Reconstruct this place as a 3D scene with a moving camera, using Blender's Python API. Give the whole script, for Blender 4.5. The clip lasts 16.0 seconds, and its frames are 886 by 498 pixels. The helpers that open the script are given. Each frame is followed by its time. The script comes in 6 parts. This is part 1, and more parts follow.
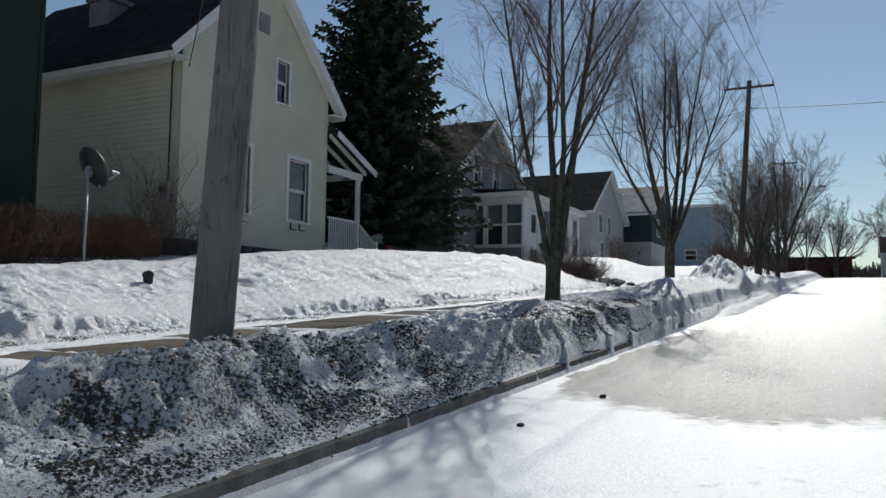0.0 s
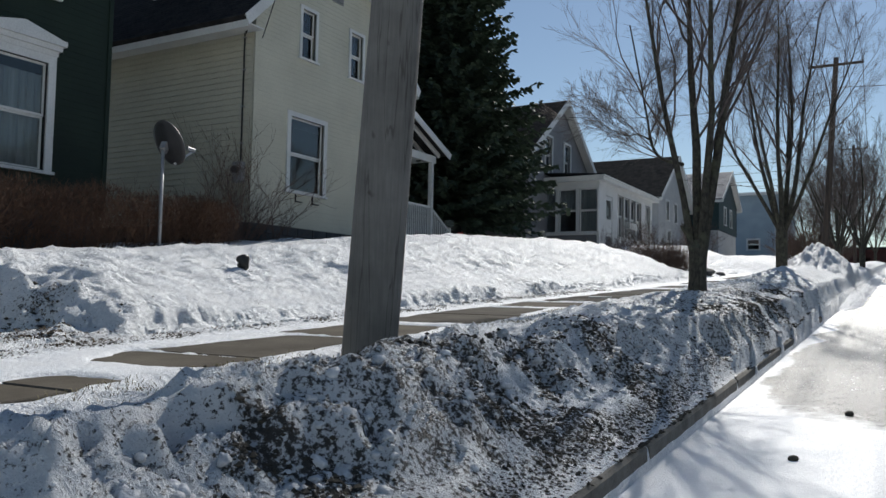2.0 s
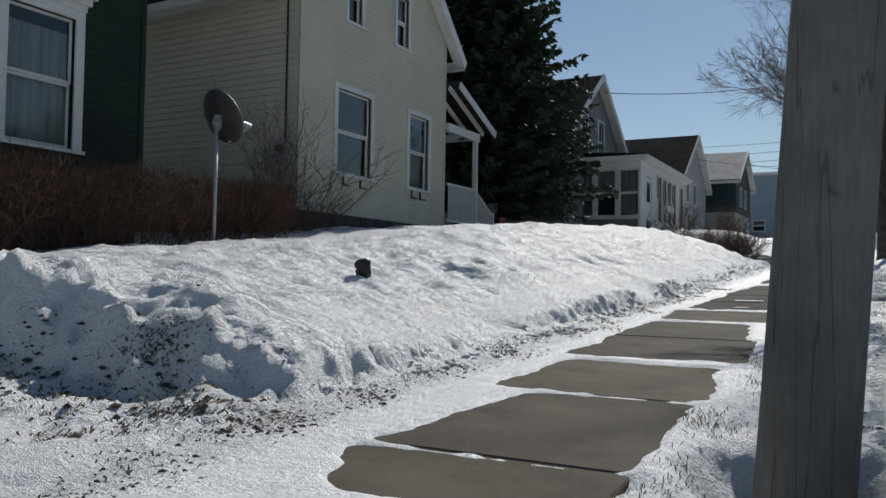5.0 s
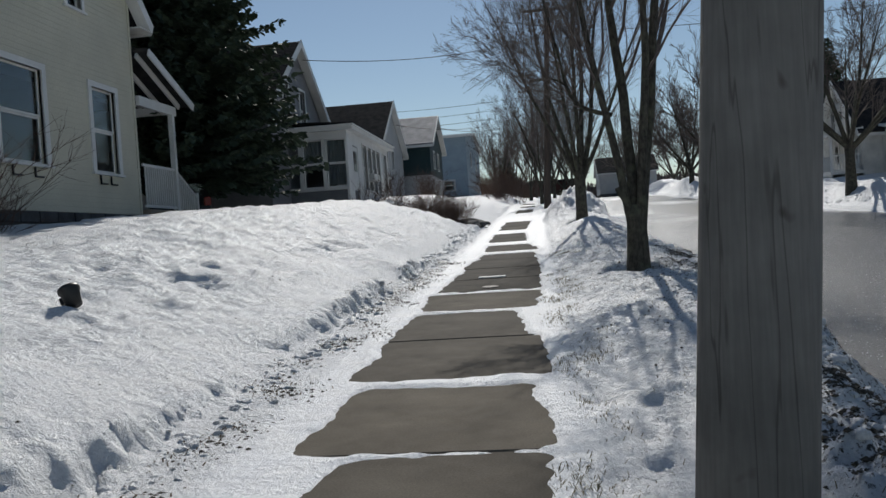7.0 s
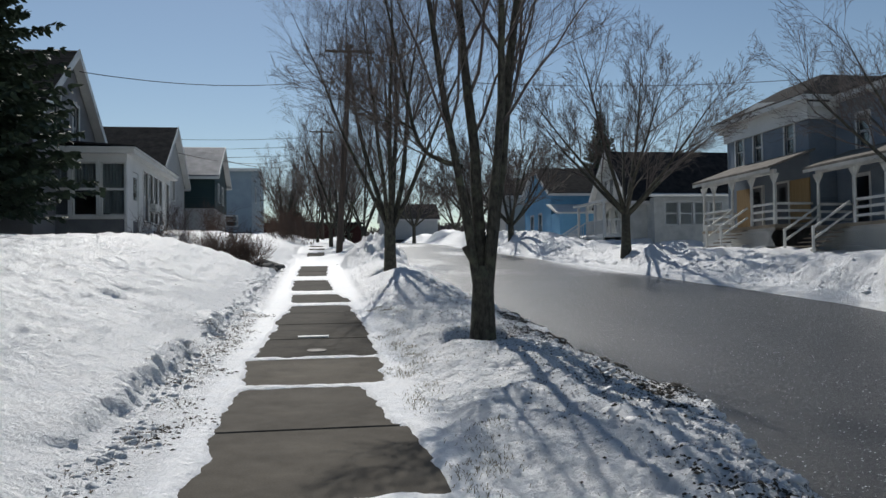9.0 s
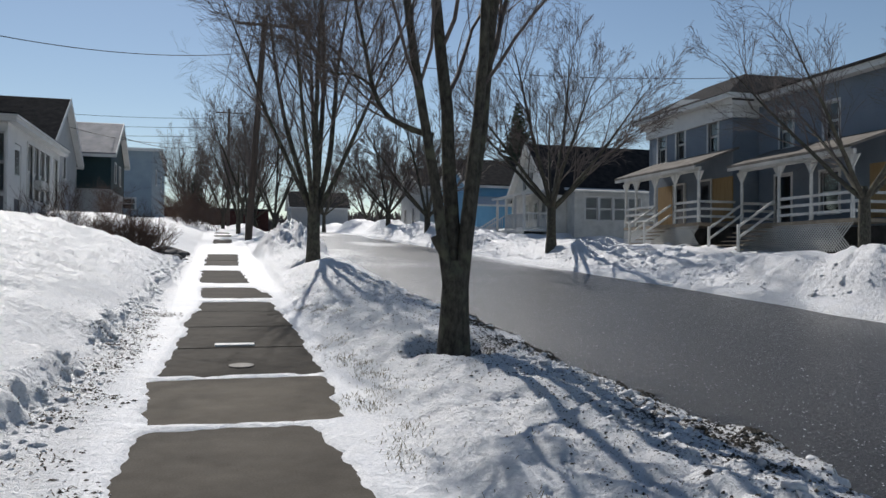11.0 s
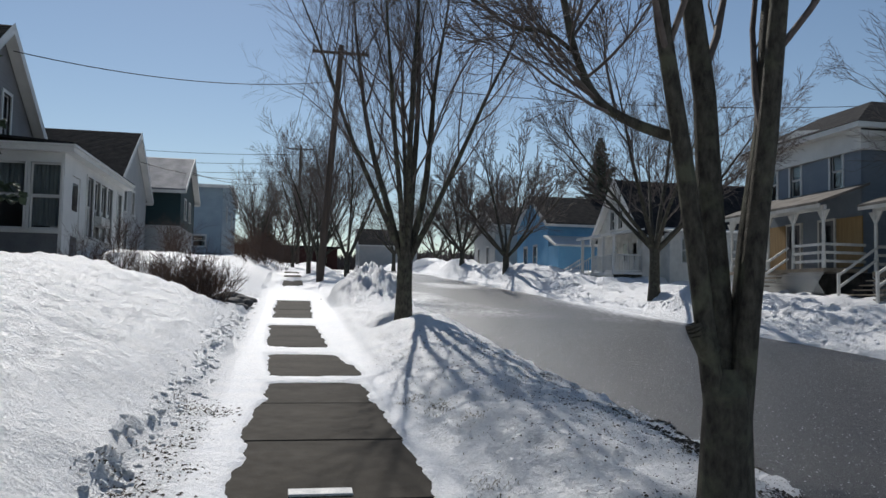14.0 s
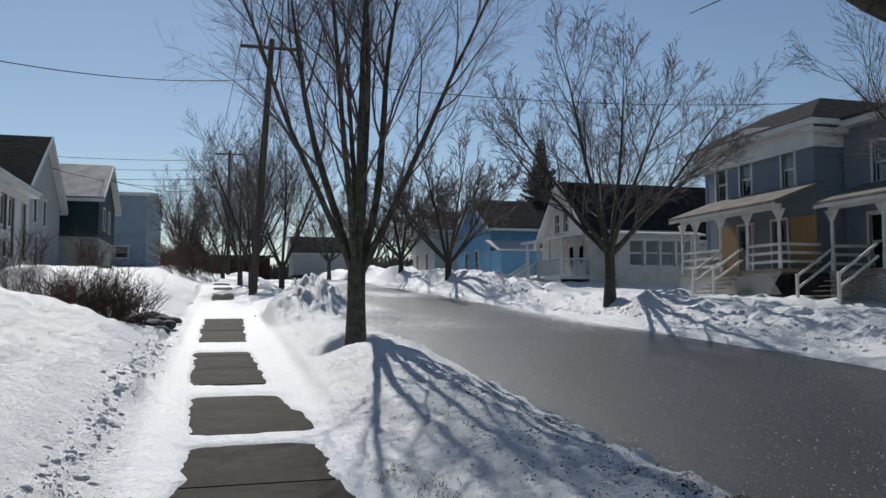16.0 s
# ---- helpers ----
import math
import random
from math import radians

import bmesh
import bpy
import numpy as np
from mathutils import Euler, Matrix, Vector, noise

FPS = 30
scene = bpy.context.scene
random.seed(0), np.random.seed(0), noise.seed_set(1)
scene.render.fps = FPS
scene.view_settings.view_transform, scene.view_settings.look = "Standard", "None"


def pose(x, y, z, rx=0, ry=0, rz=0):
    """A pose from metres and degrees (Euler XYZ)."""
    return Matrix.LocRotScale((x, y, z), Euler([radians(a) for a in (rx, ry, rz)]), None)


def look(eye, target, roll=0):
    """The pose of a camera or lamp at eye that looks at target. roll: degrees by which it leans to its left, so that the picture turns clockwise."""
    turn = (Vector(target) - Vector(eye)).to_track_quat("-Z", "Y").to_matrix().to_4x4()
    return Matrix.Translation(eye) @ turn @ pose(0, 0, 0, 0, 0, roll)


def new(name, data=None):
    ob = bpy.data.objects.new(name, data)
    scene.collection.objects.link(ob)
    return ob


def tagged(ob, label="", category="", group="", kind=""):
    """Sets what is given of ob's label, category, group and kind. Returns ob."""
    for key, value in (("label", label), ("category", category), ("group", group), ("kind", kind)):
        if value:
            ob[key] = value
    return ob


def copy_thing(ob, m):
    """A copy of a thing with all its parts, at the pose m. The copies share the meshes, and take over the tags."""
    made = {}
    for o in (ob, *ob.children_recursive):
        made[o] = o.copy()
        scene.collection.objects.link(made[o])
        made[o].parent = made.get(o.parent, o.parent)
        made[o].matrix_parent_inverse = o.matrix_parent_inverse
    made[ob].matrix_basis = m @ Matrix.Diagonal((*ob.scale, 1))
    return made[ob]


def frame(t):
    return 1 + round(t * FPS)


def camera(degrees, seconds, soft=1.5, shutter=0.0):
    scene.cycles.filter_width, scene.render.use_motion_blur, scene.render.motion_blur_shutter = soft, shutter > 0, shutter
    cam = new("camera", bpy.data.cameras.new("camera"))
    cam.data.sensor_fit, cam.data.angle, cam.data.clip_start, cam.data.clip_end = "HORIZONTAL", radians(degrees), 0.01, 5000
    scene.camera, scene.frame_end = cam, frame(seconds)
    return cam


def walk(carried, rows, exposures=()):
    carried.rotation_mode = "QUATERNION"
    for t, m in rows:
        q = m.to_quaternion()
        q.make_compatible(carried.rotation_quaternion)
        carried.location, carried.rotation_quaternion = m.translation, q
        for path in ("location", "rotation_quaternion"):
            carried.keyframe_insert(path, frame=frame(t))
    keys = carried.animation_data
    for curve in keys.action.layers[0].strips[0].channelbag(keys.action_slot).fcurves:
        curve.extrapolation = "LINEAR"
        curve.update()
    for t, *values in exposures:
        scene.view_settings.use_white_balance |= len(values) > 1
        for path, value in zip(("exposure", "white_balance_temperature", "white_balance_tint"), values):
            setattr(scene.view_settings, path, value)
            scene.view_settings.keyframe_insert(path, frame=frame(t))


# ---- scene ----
cam = camera(57.7, 16.0)
PATH = [
    (0, (-0.113, 0.215, 1.128), (-0.927, 1.814, 1.263), 0.8),
    (0.5, (-0.642, 0.398, 1.142), (-1.465, 1.993, 1.274), 0.6),
    (1, (-1.073, 0.67, 1.132), (-1.896, 2.264, 1.267), 0.7),
    (1.5, (-1.554, 0.868, 1.118), (-2.448, 2.425, 1.244), 0.9),
    (2, (-1.995, 1.11, 1.121), (-2.888, 2.668, 1.232), 1.1),
    (2.5, (-2.495, 1.321, 1.164), (-3.389, 2.88, 1.27), 1.2),
    (3, (-3.033, 1.507, 1.192), (-3.926, 3.066, 1.296), 1.1),
    (3.5, (-3.571, 1.725, 1.189), (-4.532, 3.244, 1.282), 1.5),
    (3.7, (-3.79, 1.782, 1.183), (-4.783, 3.281, 1.266), 1.5),
    (5.8, (-5.332, 2.417, 1.645), (-6.093, 4.046, 1.705), 0.1),
    (6, (-5.419, 2.511, 1.669), (-6.159, 4.151, 1.723), -0.3),
    (6.5, (-5.613, 2.691, 1.745), (-6.035, 4.439, 1.669), -2.5),
    (7, (-5.748, 2.979, 1.805), (-5.97, 4.765, 1.779), -3.9),
    (7.5, (-5.993, 3.224, 1.862), (-6.207, 5.011, 1.844), -3.3),
    (8, (-6.139, 3.465, 1.914), (-6.186, 5.264, 1.941), -3.5),
    (8.5, (-6.22, 3.855, 1.961), (-6.098, 5.649, 2.019), -3.2),
    (9, (-6.416, 4.184, 2.011), (-6.141, 5.963, 2.057), -0.8),
    (9.2, (-6.436, 4.358, 1.999), (-6.04, 6.114, 2.032), 0.3),
    (11.3, (-6.641, 6.423, 2.052), (-6.16, 8.158, 2.078), 0.4),
    (11.5, (-6.57, 6.63, 2.034), (-6.09, 8.365, 2.061), 0.3),
    (12, (-6.502, 7.171, 2.109), (-6.017, 8.905, 2.135), 0.5),
    (12.5, (-6.572, 7.735, 2.228), (-6.107, 9.473, 2.259), 0.9),
    (13, (-6.553, 8.304, 2.274), (-6.143, 10.055, 2.354), 1.5),
    (13.5, (-6.626, 8.887, 2.338), (-6.303, 10.655, 2.442), 1.1),
    (14, (-6.713, 9.456, 2.371), (-6.377, 11.221, 2.479), 1.2),
    (14.5, (-6.702, 9.988, 2.376), (-6.372, 11.754, 2.495), 1),
    (15, (-6.719, 10.562, 2.43), (-6.286, 12.305, 2.554), -0.4),
    (15.5, (-6.653, 11.021, 2.473), (-6.163, 12.748, 2.601), -0.3),
    (16, (-6.677, 11.591, 2.551), (-6.197, 13.322, 2.673), -0.2),
]
walk(cam, [(t, look(eye, target, roll)) for t, eye, target, roll in PATH], [(0, -0.12, 6500, 7), (2.5, 0.04, 6500, 8), (3.7, -0.06, 6550, 8), (6, -0.28, 6550, 8), (9, -0.16, 6500, 8), (12, 0.04, 6550, 11), (12.8, 0.04, 6550, 11), (14.5, -0.08, 6450, 9), (16, -0.08, 6450, 9)])

# ---- world, sun ----
SUN_AZ, SUN_EL = -5.0, 38.0          # degrees right of +y, degrees up
world = bpy.data.worlds.new("world")
scene.world = world
world.use_nodes = True
wn = world.node_tree.nodes
sky = wn.new("ShaderNodeTexSky")
sky.sky_type, sky.sun_disc = "NISHITA", False
sky.sun_elevation, sky.sun_rotation = radians(SUN_EL), radians(SUN_AZ)
sky.air_density, sky.dust_density, sky.ozone_density = 1.0, 0.1, 1.3
world.node_tree.links.new(sky.outputs[0], wn["Background"].inputs[0])
wn["Background"].inputs[1].default_value = 0.078
sun_data = bpy.data.lights.new("sun", "SUN")
sun_data.energy, sun_data.angle, sun_data.color = 4.5, radians(0.53), (1.0, 0.96, 0.91)
sun = new("sun", sun_data)
saz, sel = radians(SUN_AZ), radians(SUN_EL)
sun.matrix_world = look((0, 0, 60), (-math.sin(saz) * math.cos(sel), -math.cos(saz) * math.cos(sel), 60 - math.sin(sel)))

# ---- numeric noise ----
_lat = np.random.RandomState(7).rand(256, 256)


def vnoise(x, y):
    """Smooth value noise between 0 and 1."""
    x, y = np.asarray(x, float), np.asarray(y, float)
    i, j = np.floor(x).astype(int), np.floor(y).astype(int)
    u, v = x - i, y - j
    u, v = u * u * (3 - 2 * u), v * v * (3 - 2 * v)
    a, b = _lat[i % 256, j % 256], _lat[(i + 1) % 256, j % 256]
    c, d = _lat[i % 256, (j + 1) % 256], _lat[(i + 1) % 256, (j + 1) % 256]
    return (a * (1 - u) + b * u) * (1 - v) + (c * (1 - u) + d * u) * v


def fbm(x, y, octaves=4, gain=0.5):
    s, a, n = 0, 1, 0
    for k in range(octaves):
        s = s + a * (vnoise(x * 2 ** k + 17.3 * k, y * 2 ** k + 5.1 * k) - 0.5)
        n += a
        a *= gain
    return s / n * 2


def cells(x, y, seed=0):
    """Broken lumps: a random level for each nearest cell (0 to 1), and the distance to its border."""
    x, y = np.asarray(x, float), np.asarray(y, float)
    i, j = np.floor(x).astype(int), np.floor(y).astype(int)
    d1 = np.full(x.shape, 9.0)
    d2 = np.full(x.shape, 9.0)
    lev = np.zeros(x.shape)
    for a in (-1, 0, 1):
        for b in (-1, 0, 1):
            p, q = (i + a + seed) % 256, (j + b + 3 * seed) % 256
            d = np.hypot(i + a + _lat[p, q] - x, j + b + _lat[q, p] - y)
            near = d < d1
            d2 = np.where(near, d1, np.minimum(d2, d))
            lev = np.where(near, _lat[(p * 7 + 31) % 256, (q * 5 + 13) % 256], lev)
            d1 = np.where(near, d, d1)
    return lev, d2 - d1


def ss(a, b, x):
    t = np.clip((np.asarray(x, float) - a) / (b - a), 0, 1)
    return t * t * (3 - 2 * t)


# ---- materials ----
def node_mat(name):
    m = bpy.data.materials.new(name)
    m.use_nodes = True
    nt = m.node_tree
    return m, nt, nt.nodes["Principled BSDF"]


def n_noise(nt, scale, detail=4, rough=0.55, vec=None, stretch=None):
    tc = nt.nodes.new("ShaderNodeTexCoord")
    src = tc.outputs["Object"] if vec is None else vec
    if stretch:
        mp = nt.nodes.new("ShaderNodeMapping")
        mp.inputs["Scale"].default_value = stretch
        nt.links.new(src, mp.inputs["Vector"])
        src = mp.outputs[0]
    n = nt.nodes.new("ShaderNodeTexNoise")
    n.inputs["Scale"].default_value, n.inputs["Detail"].default_value, n.inputs["Roughness"].default_value = scale, detail, rough
    nt.links.new(src, n.inputs["Vector"])
    return n.outputs["Fac"]


def n_ramp(nt, fac, stops):
    r = nt.nodes.new("ShaderNodeValToRGB")
    el = r.color_ramp.elements
    while len(el) < len(stops):
        el.new(0.5)
    for e, (p, c) in zip(el, stops):
        e.position, e.color = p, (*c, 1) if len(c) == 3 else c
    nt.links.new(fac, r.inputs[0])
    return r.outputs[0]


def n_mix(nt, fac, a, b, mode="MIX"):
    m = nt.nodes.new("ShaderNodeMix")
    m.data_type, m.blend_type = "RGBA", mode
    for sock, v in ((m.inputs[0], fac), (m.inputs[6], a), (m.inputs[7], b)):
        if isinstance(v, (int, float)):
            sock.default_value = v
        elif isinstance(v, tuple):
            sock.default_value = (*v, 1)
        else:
            nt.links.new(v, sock)
    return m.outputs[2]


def n_bump(nt, bsdf, height, strength, dist):
    b = nt.nodes.new("ShaderNodeBump")
    b.inputs["Strength"].default_value, b.inputs["Distance"].default_value = strength, dist
    nt.links.new(height, b.inputs["Height"])
    nt.links.new(b.outputs[0], bsdf.inputs["Normal"])


def surface(name, c1, c2, rough=0.7, scale=6.0, fine=60.0, bump=0.3, dist=0.004, metal=0.0, stretch=None, spec=0.4):
    """Two colours mixed by coarse and fine noise, with relief."""
    m, nt, b = node_mat(name)
    coarse, grain = n_noise(nt, scale, 5, stretch=stretch), n_noise(nt, fine, 3, stretch=stretch)
    col = n_ramp(nt, coarse, [(0.3, c1), (0.7, c2)])
    dark = n_ramp(nt, grain, [(0.25, (0.72, 0.72, 0.72)), (0.6, (1, 1, 1))])
    nt.links.new(n_mix(nt, 0.7, col, dark, "MULTIPLY"), b.inputs["Base Color"])
    b.inputs["Roughness"].default_value, b.inputs["Metallic"].default_value = rough, metal
    b.inputs["Specular IOR Level"].default_value = spec
    n_bump(nt, b, grain, bump, dist)
    return m


def make_snow():
    """Old granular snow: white, icy grains, grey-brown grit where the attribute 'grit' is high."""
    m, nt, b = node_mat("snow")
    at = nt.nodes.new("ShaderNodeAttribute")
    at.attribute_name = "grit"
    grit = at.outputs["Fac"]
    n1, n2, n3 = n_noise(nt, 3.0, 6), n_noise(nt, 38.0, 5, 0.65), n_noise(nt, 120.0, 3, 0.7)
    white = n_ramp(nt, n1, [(0.3, (0.86, 0.875, 0.90)), (0.7, (0.93, 0.93, 0.93))])
    white = n_mix(nt, 0.55, white, n_ramp(nt, n2, [(0.36, (0.72, 0.73, 0.75)), (0.56, (1, 1, 1))]), "MULTIPLY")
    # grit breaks up into specks and clumps
    add = nt.nodes.new("ShaderNodeMath")
    add.operation = "MULTIPLY_ADD"
    nt.links.new(grit, add.inputs[0])
    add.inputs[1].default_value = 0.36
    nt.links.new(n_mix(nt, 0.22, n2, n_noise(nt, 11.0, 4, 0.6)), add.inputs[2])
    specks = n_ramp(nt, add.outputs[0], [(0.63, (0, 0, 0)), (0.71, (1, 1, 1))])
    soil = n_ramp(nt, n3, [(0.3, (0.025, 0.024, 0.023)), (0.7, (0.085, 0.077, 0.068))])
    dull = n_mix(nt, n_ramp(nt, grit, [(0, (0, 0, 0)), (1, (0.5, 0.5, 0.5))]), white, (0.5, 0.49, 0.48))
    nt.links.new(n_mix(nt, specks, dull, soil), b.inputs["Base Color"])
    b.inputs["Roughness"].default_value = 0.6
    rough = n_ramp(nt, n3, [(0.35, (0.35, 0.35, 0.35)), (0.6, (0.75, 0.75, 0.75))])
    nt.links.new(rough, b.inputs["Roughness"])
    b.inputs["Specular IOR Level"].default_value = 0.35
    n4 = n_noise(nt, 7.0, 4, 0.6)
    mixh = nt.nodes.new("ShaderNodeMath")
    mixh.operation = "MULTIPLY_ADD"
    nt.links.new(n2, mixh.inputs[0])
    mixh.inputs[1].default_value = 2.6
    sugar = nt.nodes.new("ShaderNodeMath")
    sugar.operation = "MULTIPLY"
    nt.links.new(n3, sugar.inputs[0])
    sugar.inputs[1].default_value = 1.8
    nt.links.new(sugar.outputs[0], mixh.inputs[2])
    mix4 = nt.nodes.new("ShaderNodeMath")
    mix4.operation = "MULTIPLY_ADD"
    nt.links.new(n4, mix4.inputs[0])
    mix4.inputs[1].default_value = 5.0
    nt.links.new(mixh.outputs[0], mix4.inputs[2])
    crust = nt.nodes.new("ShaderNodeMath")
    crust.operation = "MULTIPLY_ADD"
    nt.links.new(n_noise(nt, 17.0, 4, 0.65), crust.inputs[0])
    crust.inputs[1].default_value = 3.2
    nt.links.new(mix4.outputs[0], crust.inputs[2])
    calm = nt.nodes.new("ShaderNodeMapRange")
    calm.inputs["From Min"].default_value, calm.inputs["From Max"].default_value = -1.0, 0.0
    calm.inputs["To Min"].default_value, calm.inputs["To Max"].default_value = 0.42, 1.0
    nt.links.new(grit, calm.inputs["Value"])
    relief = nt.nodes.new("ShaderNodeMath")
    relief.operation = "MULTIPLY"
    nt.links.new(crust.outputs[0], relief.inputs[0])
    nt.links.new(calm.outputs[0], relief.inputs[1])
    n_bump(nt, b, relief.outputs[0], 0.75, 0.021)
    return m


def make_road():
    """Wet asphalt with a film of ice and thin snow towards the kerb; glints and far glare painted in."""
    m, nt, b = node_mat("wet_asphalt")
    at = nt.nodes.new("ShaderNodeAttribute")
    at.attribute_name = "snowy"
    n1, n2, n3 = n_noise(nt, 0.6, 5, stretch=(3.0, 0.35, 1)), n_noise(nt, 40.0, 4, 0.75), n_noise(nt, 6.0, 5, 0.6)
    tar = n_ramp(nt, n1, [(0.3, (0.010, 0.010, 0.011)), (0.7, (0.024, 0.024, 0.024))])
    # the brightest stone spots paint the wet road's sparkle into the colour
    stone = n_ramp(nt, n2, [(0.45, (0.4, 0.4, 0.4)), (0.58, (1.3, 1.3, 1.3)), (0.68, (5.0, 5.0, 4.9))])
    tar = n_mix(nt, 0.8, tar, stone, "MULTIPLY")
    add = nt.nodes.new("ShaderNodeMath")
    add.operation = "MULTIPLY_ADD"
    nt.links.new(n3, add.inputs[0])
    add.inputs[1].default_value = 0.5
    nt.links.new(at.outputs["Fac"], add.inputs[2])
    cover = n_ramp(nt, add.outputs[0], [(0.62, (0, 0, 0)), (0.82, (1, 1, 1))])
    nt.links.new(n_mix(nt, cover, tar, (0.8, 0.81, 0.83)), b.inputs["Base Color"])
    wet = n_ramp(nt, n2, [(0.36, (0.55, 0.55, 0.55)), (0.5, (0.36, 0.36, 0.36)), (0.64, (0.2, 0.2, 0.2))])
    nt.links.new(n_mix(nt, cover, wet, (0.5, 0.5, 0.5)), b.inputs["Roughness"])
    b.inputs["Specular IOR Level"].default_value = 0.3
    b.inputs["Coat Weight"].default_value = 0.1
    nt.links.new(n_ramp(nt, n2, [(0.4, (0.10, 0.10, 0.10)), (0.62, (0.24, 0.24, 0.24))]), b.inputs["Coat Roughness"])
    n_bump(nt, b, n2, 1.0, 0.012)
    film = nt.nodes.new("ShaderNodeBump")
    film.inputs["Strength"].default_value, film.inputs["Distance"].default_value = 1.0, 0.022
    nt.links.new(n_noise(nt, 30.0, 2, 0.5), film.inputs["Height"])
    nt.links.new(film.outputs[0], b.inputs["Coat Normal"])
    return m


def make_concrete(name, wet):
    m, nt, b = node_mat(name)
    info = nt.nodes.new("ShaderNodeObjectInfo")
    n1, n2, n3 = n_noise(nt, 1.6, 6, 0.6), n_noise(nt, 90.0, 4, 0.7), n_noise(nt, 9.0, 4)
    col = n_ramp(nt, n1, [(0.3, (0.085, 0.076, 0.064)), (0.7, (0.15, 0.134, 0.112))])
    col = n_mix(nt, 0.6, col, n_ramp(nt, n2, [(0.3, (0.55, 0.55, 0.55)), (0.65, (1.1, 1.1, 1.1))]), "MULTIPLY")
    tone = n_ramp(nt, info.outputs["Random"], [(0, (0.82 * wet, 0.82 * wet, 0.82 * wet)), (1, (1.08 * wet, 1.06 * wet, 1.02 * wet))])
    col = n_mix(nt, 1.0, col, tone, "MULTIPLY")
    nt.links.new(col, b.inputs["Base Color"])
    nt.links.new(n_ramp(nt, n3, [(0.35, (0.74, 0.74, 0.74)), (0.65, (0.82, 0.82, 0.82))]), b.inputs["Roughness"])
    b.inputs["Specular IOR Level"].default_value = 0.03
    n_bump(nt, b, n2, 0.35, 0.003)
    return m


def make_bark(name, c1, c2, scale):
    m, nt, b = node_mat(name)
    n1, n2 = n_noise(nt, scale, 6, 0.65, stretch=(1, 1, 0.45)), n_noise(nt, scale * 4, 4, 0.6)
    moss = n_noise(nt, 6.5, 5, 0.6)
    col = n_ramp(nt, n1, [(0.32, c1), (0.68, c2)])
    col = n_mix(nt, n_ramp(nt, moss, [(0.5, (0, 0, 0)), (0.66, (0.75, 0.75, 0.75))]), col, (c2[0] * 1.15, c2[1] * 1.3, c2[2] * 1.1))
    nt.links.new(col, b.inputs["Base Color"])
    b.inputs["Roughness"].default_value = 0.85
    b.inputs["Specular IOR Level"].default_value = 0.2
    n_bump(nt, b, n_mix(nt, 0.35, n1, n2), 1.0, 0.02)
    return m


def make_pole_wood():
    """Grey weathered softwood: fine grain along the pole, a few dark drying cracks, knots and stains."""
    m, nt, b = node_mat("weathered_pole_wood")
    grain, crack, stain, knot = n_noise(nt, 60, 4, stretch=(1, 1, 0.05)), n_noise(nt, 9, 3, 0.5, stretch=(1, 1, 0.045)), n_noise(nt, 2.2, 5, 0.6), n_noise(nt, 7.5, 2, 0.5, stretch=(1, 1, 0.6))
    col = n_ramp(nt, stain, [(0.32, (0.125, 0.12, 0.112)), (0.68, (0.195, 0.188, 0.175))])
    col = n_mix(nt, 0.8, col, n_ramp(nt, grain, [(0.3, (0.8, 0.8, 0.8)), (0.7, (1.08, 1.08, 1.08))]), "MULTIPLY")
    lines_ = n_ramp(nt, crack, [(0.484, (1, 1, 1)), (0.497, (0.3, 0.28, 0.25)), (0.503, (0.3, 0.28, 0.25)), (0.516, (1, 1, 1))])
    col = n_mix(nt, 0.55, col, lines_, "MULTIPLY")
    col = n_mix(nt, 0.7, col, n_ramp(nt, knot, [(0.70, (1, 1, 1)), (0.76, (0.3, 0.26, 0.22))]), "MULTIPLY")
    nt.links.new(col, b.inputs["Base Color"])
    b.inputs["Roughness"].default_value, b.inputs["Specular IOR Level"].default_value = 0.9, 0.15
    n_bump(nt, b, n_mix(nt, 0.5, grain, lines_), 0.4, 0.006)
    return m


def make_glass():
    m, nt, b = node_mat("window_glass")
    b.inputs["Base Color"].default_value = (0.72, 0.78, 0.8, 1)
    b.inputs["Transmission Weight"].default_value = 1.0
    b.inputs["Roughness"].default_value = 0.01
    b.inputs["IOR"].default_value = 1.5
    n_bump(nt, b, n_noise(nt, 1.2, 2), 0.05, 0.02)
    return m


SNOW, ROAD, GLASS = make_snow(), make_road(), make_glass()
DIRTYSNOW = surface("dirty_ploughed_snow", (0.42, 0.42, 0.43), (0.74, 0.75, 0.77), 0.55, 9, 55, 0.8, 0.012)
CONCRETE, DAMP = make_concrete("concrete", 1.0), make_concrete("damp_concrete", 0.5)
KERB = surface("kerb_concrete", (0.09, 0.08, 0.065), (0.21, 0.19, 0.16), 0.88, 4.5, 50, 0.6, 0.006)
CREAM = surface("cream_siding", (0.49, 0.47, 0.375), (0.58, 0.555, 0.445), 0.6, 0.9, 30, 0.1, 0.002)
WHITE = surface("white_paint", (0.6, 0.6, 0.58), (0.7, 0.7, 0.68), 0.5, 1.5, 40, 0.12, 0.002)
OFFWHITE = surface("worn_white_paint", (0.5, 0.5, 0.47), (0.68, 0.67, 0.63), 0.65, 2.0, 30, 0.2, 0.003)
GREEN = surface("dark_green_siding", (0.006, 0.015, 0.009), (0.011, 0.024, 0.014), 0.75, 1.2, 40, 0.15, 0.002)
GREY = surface("grey_siding", (0.19, 0.19, 0.2), (0.25, 0.25, 0.26), 0.65, 1.0, 35, 0.12, 0.002)
LTGREY = surface("light_grey_siding", (0.38, 0.39, 0.39), (0.46, 0.46, 0.45), 0.65, 1.0, 35, 0.12, 0.002)
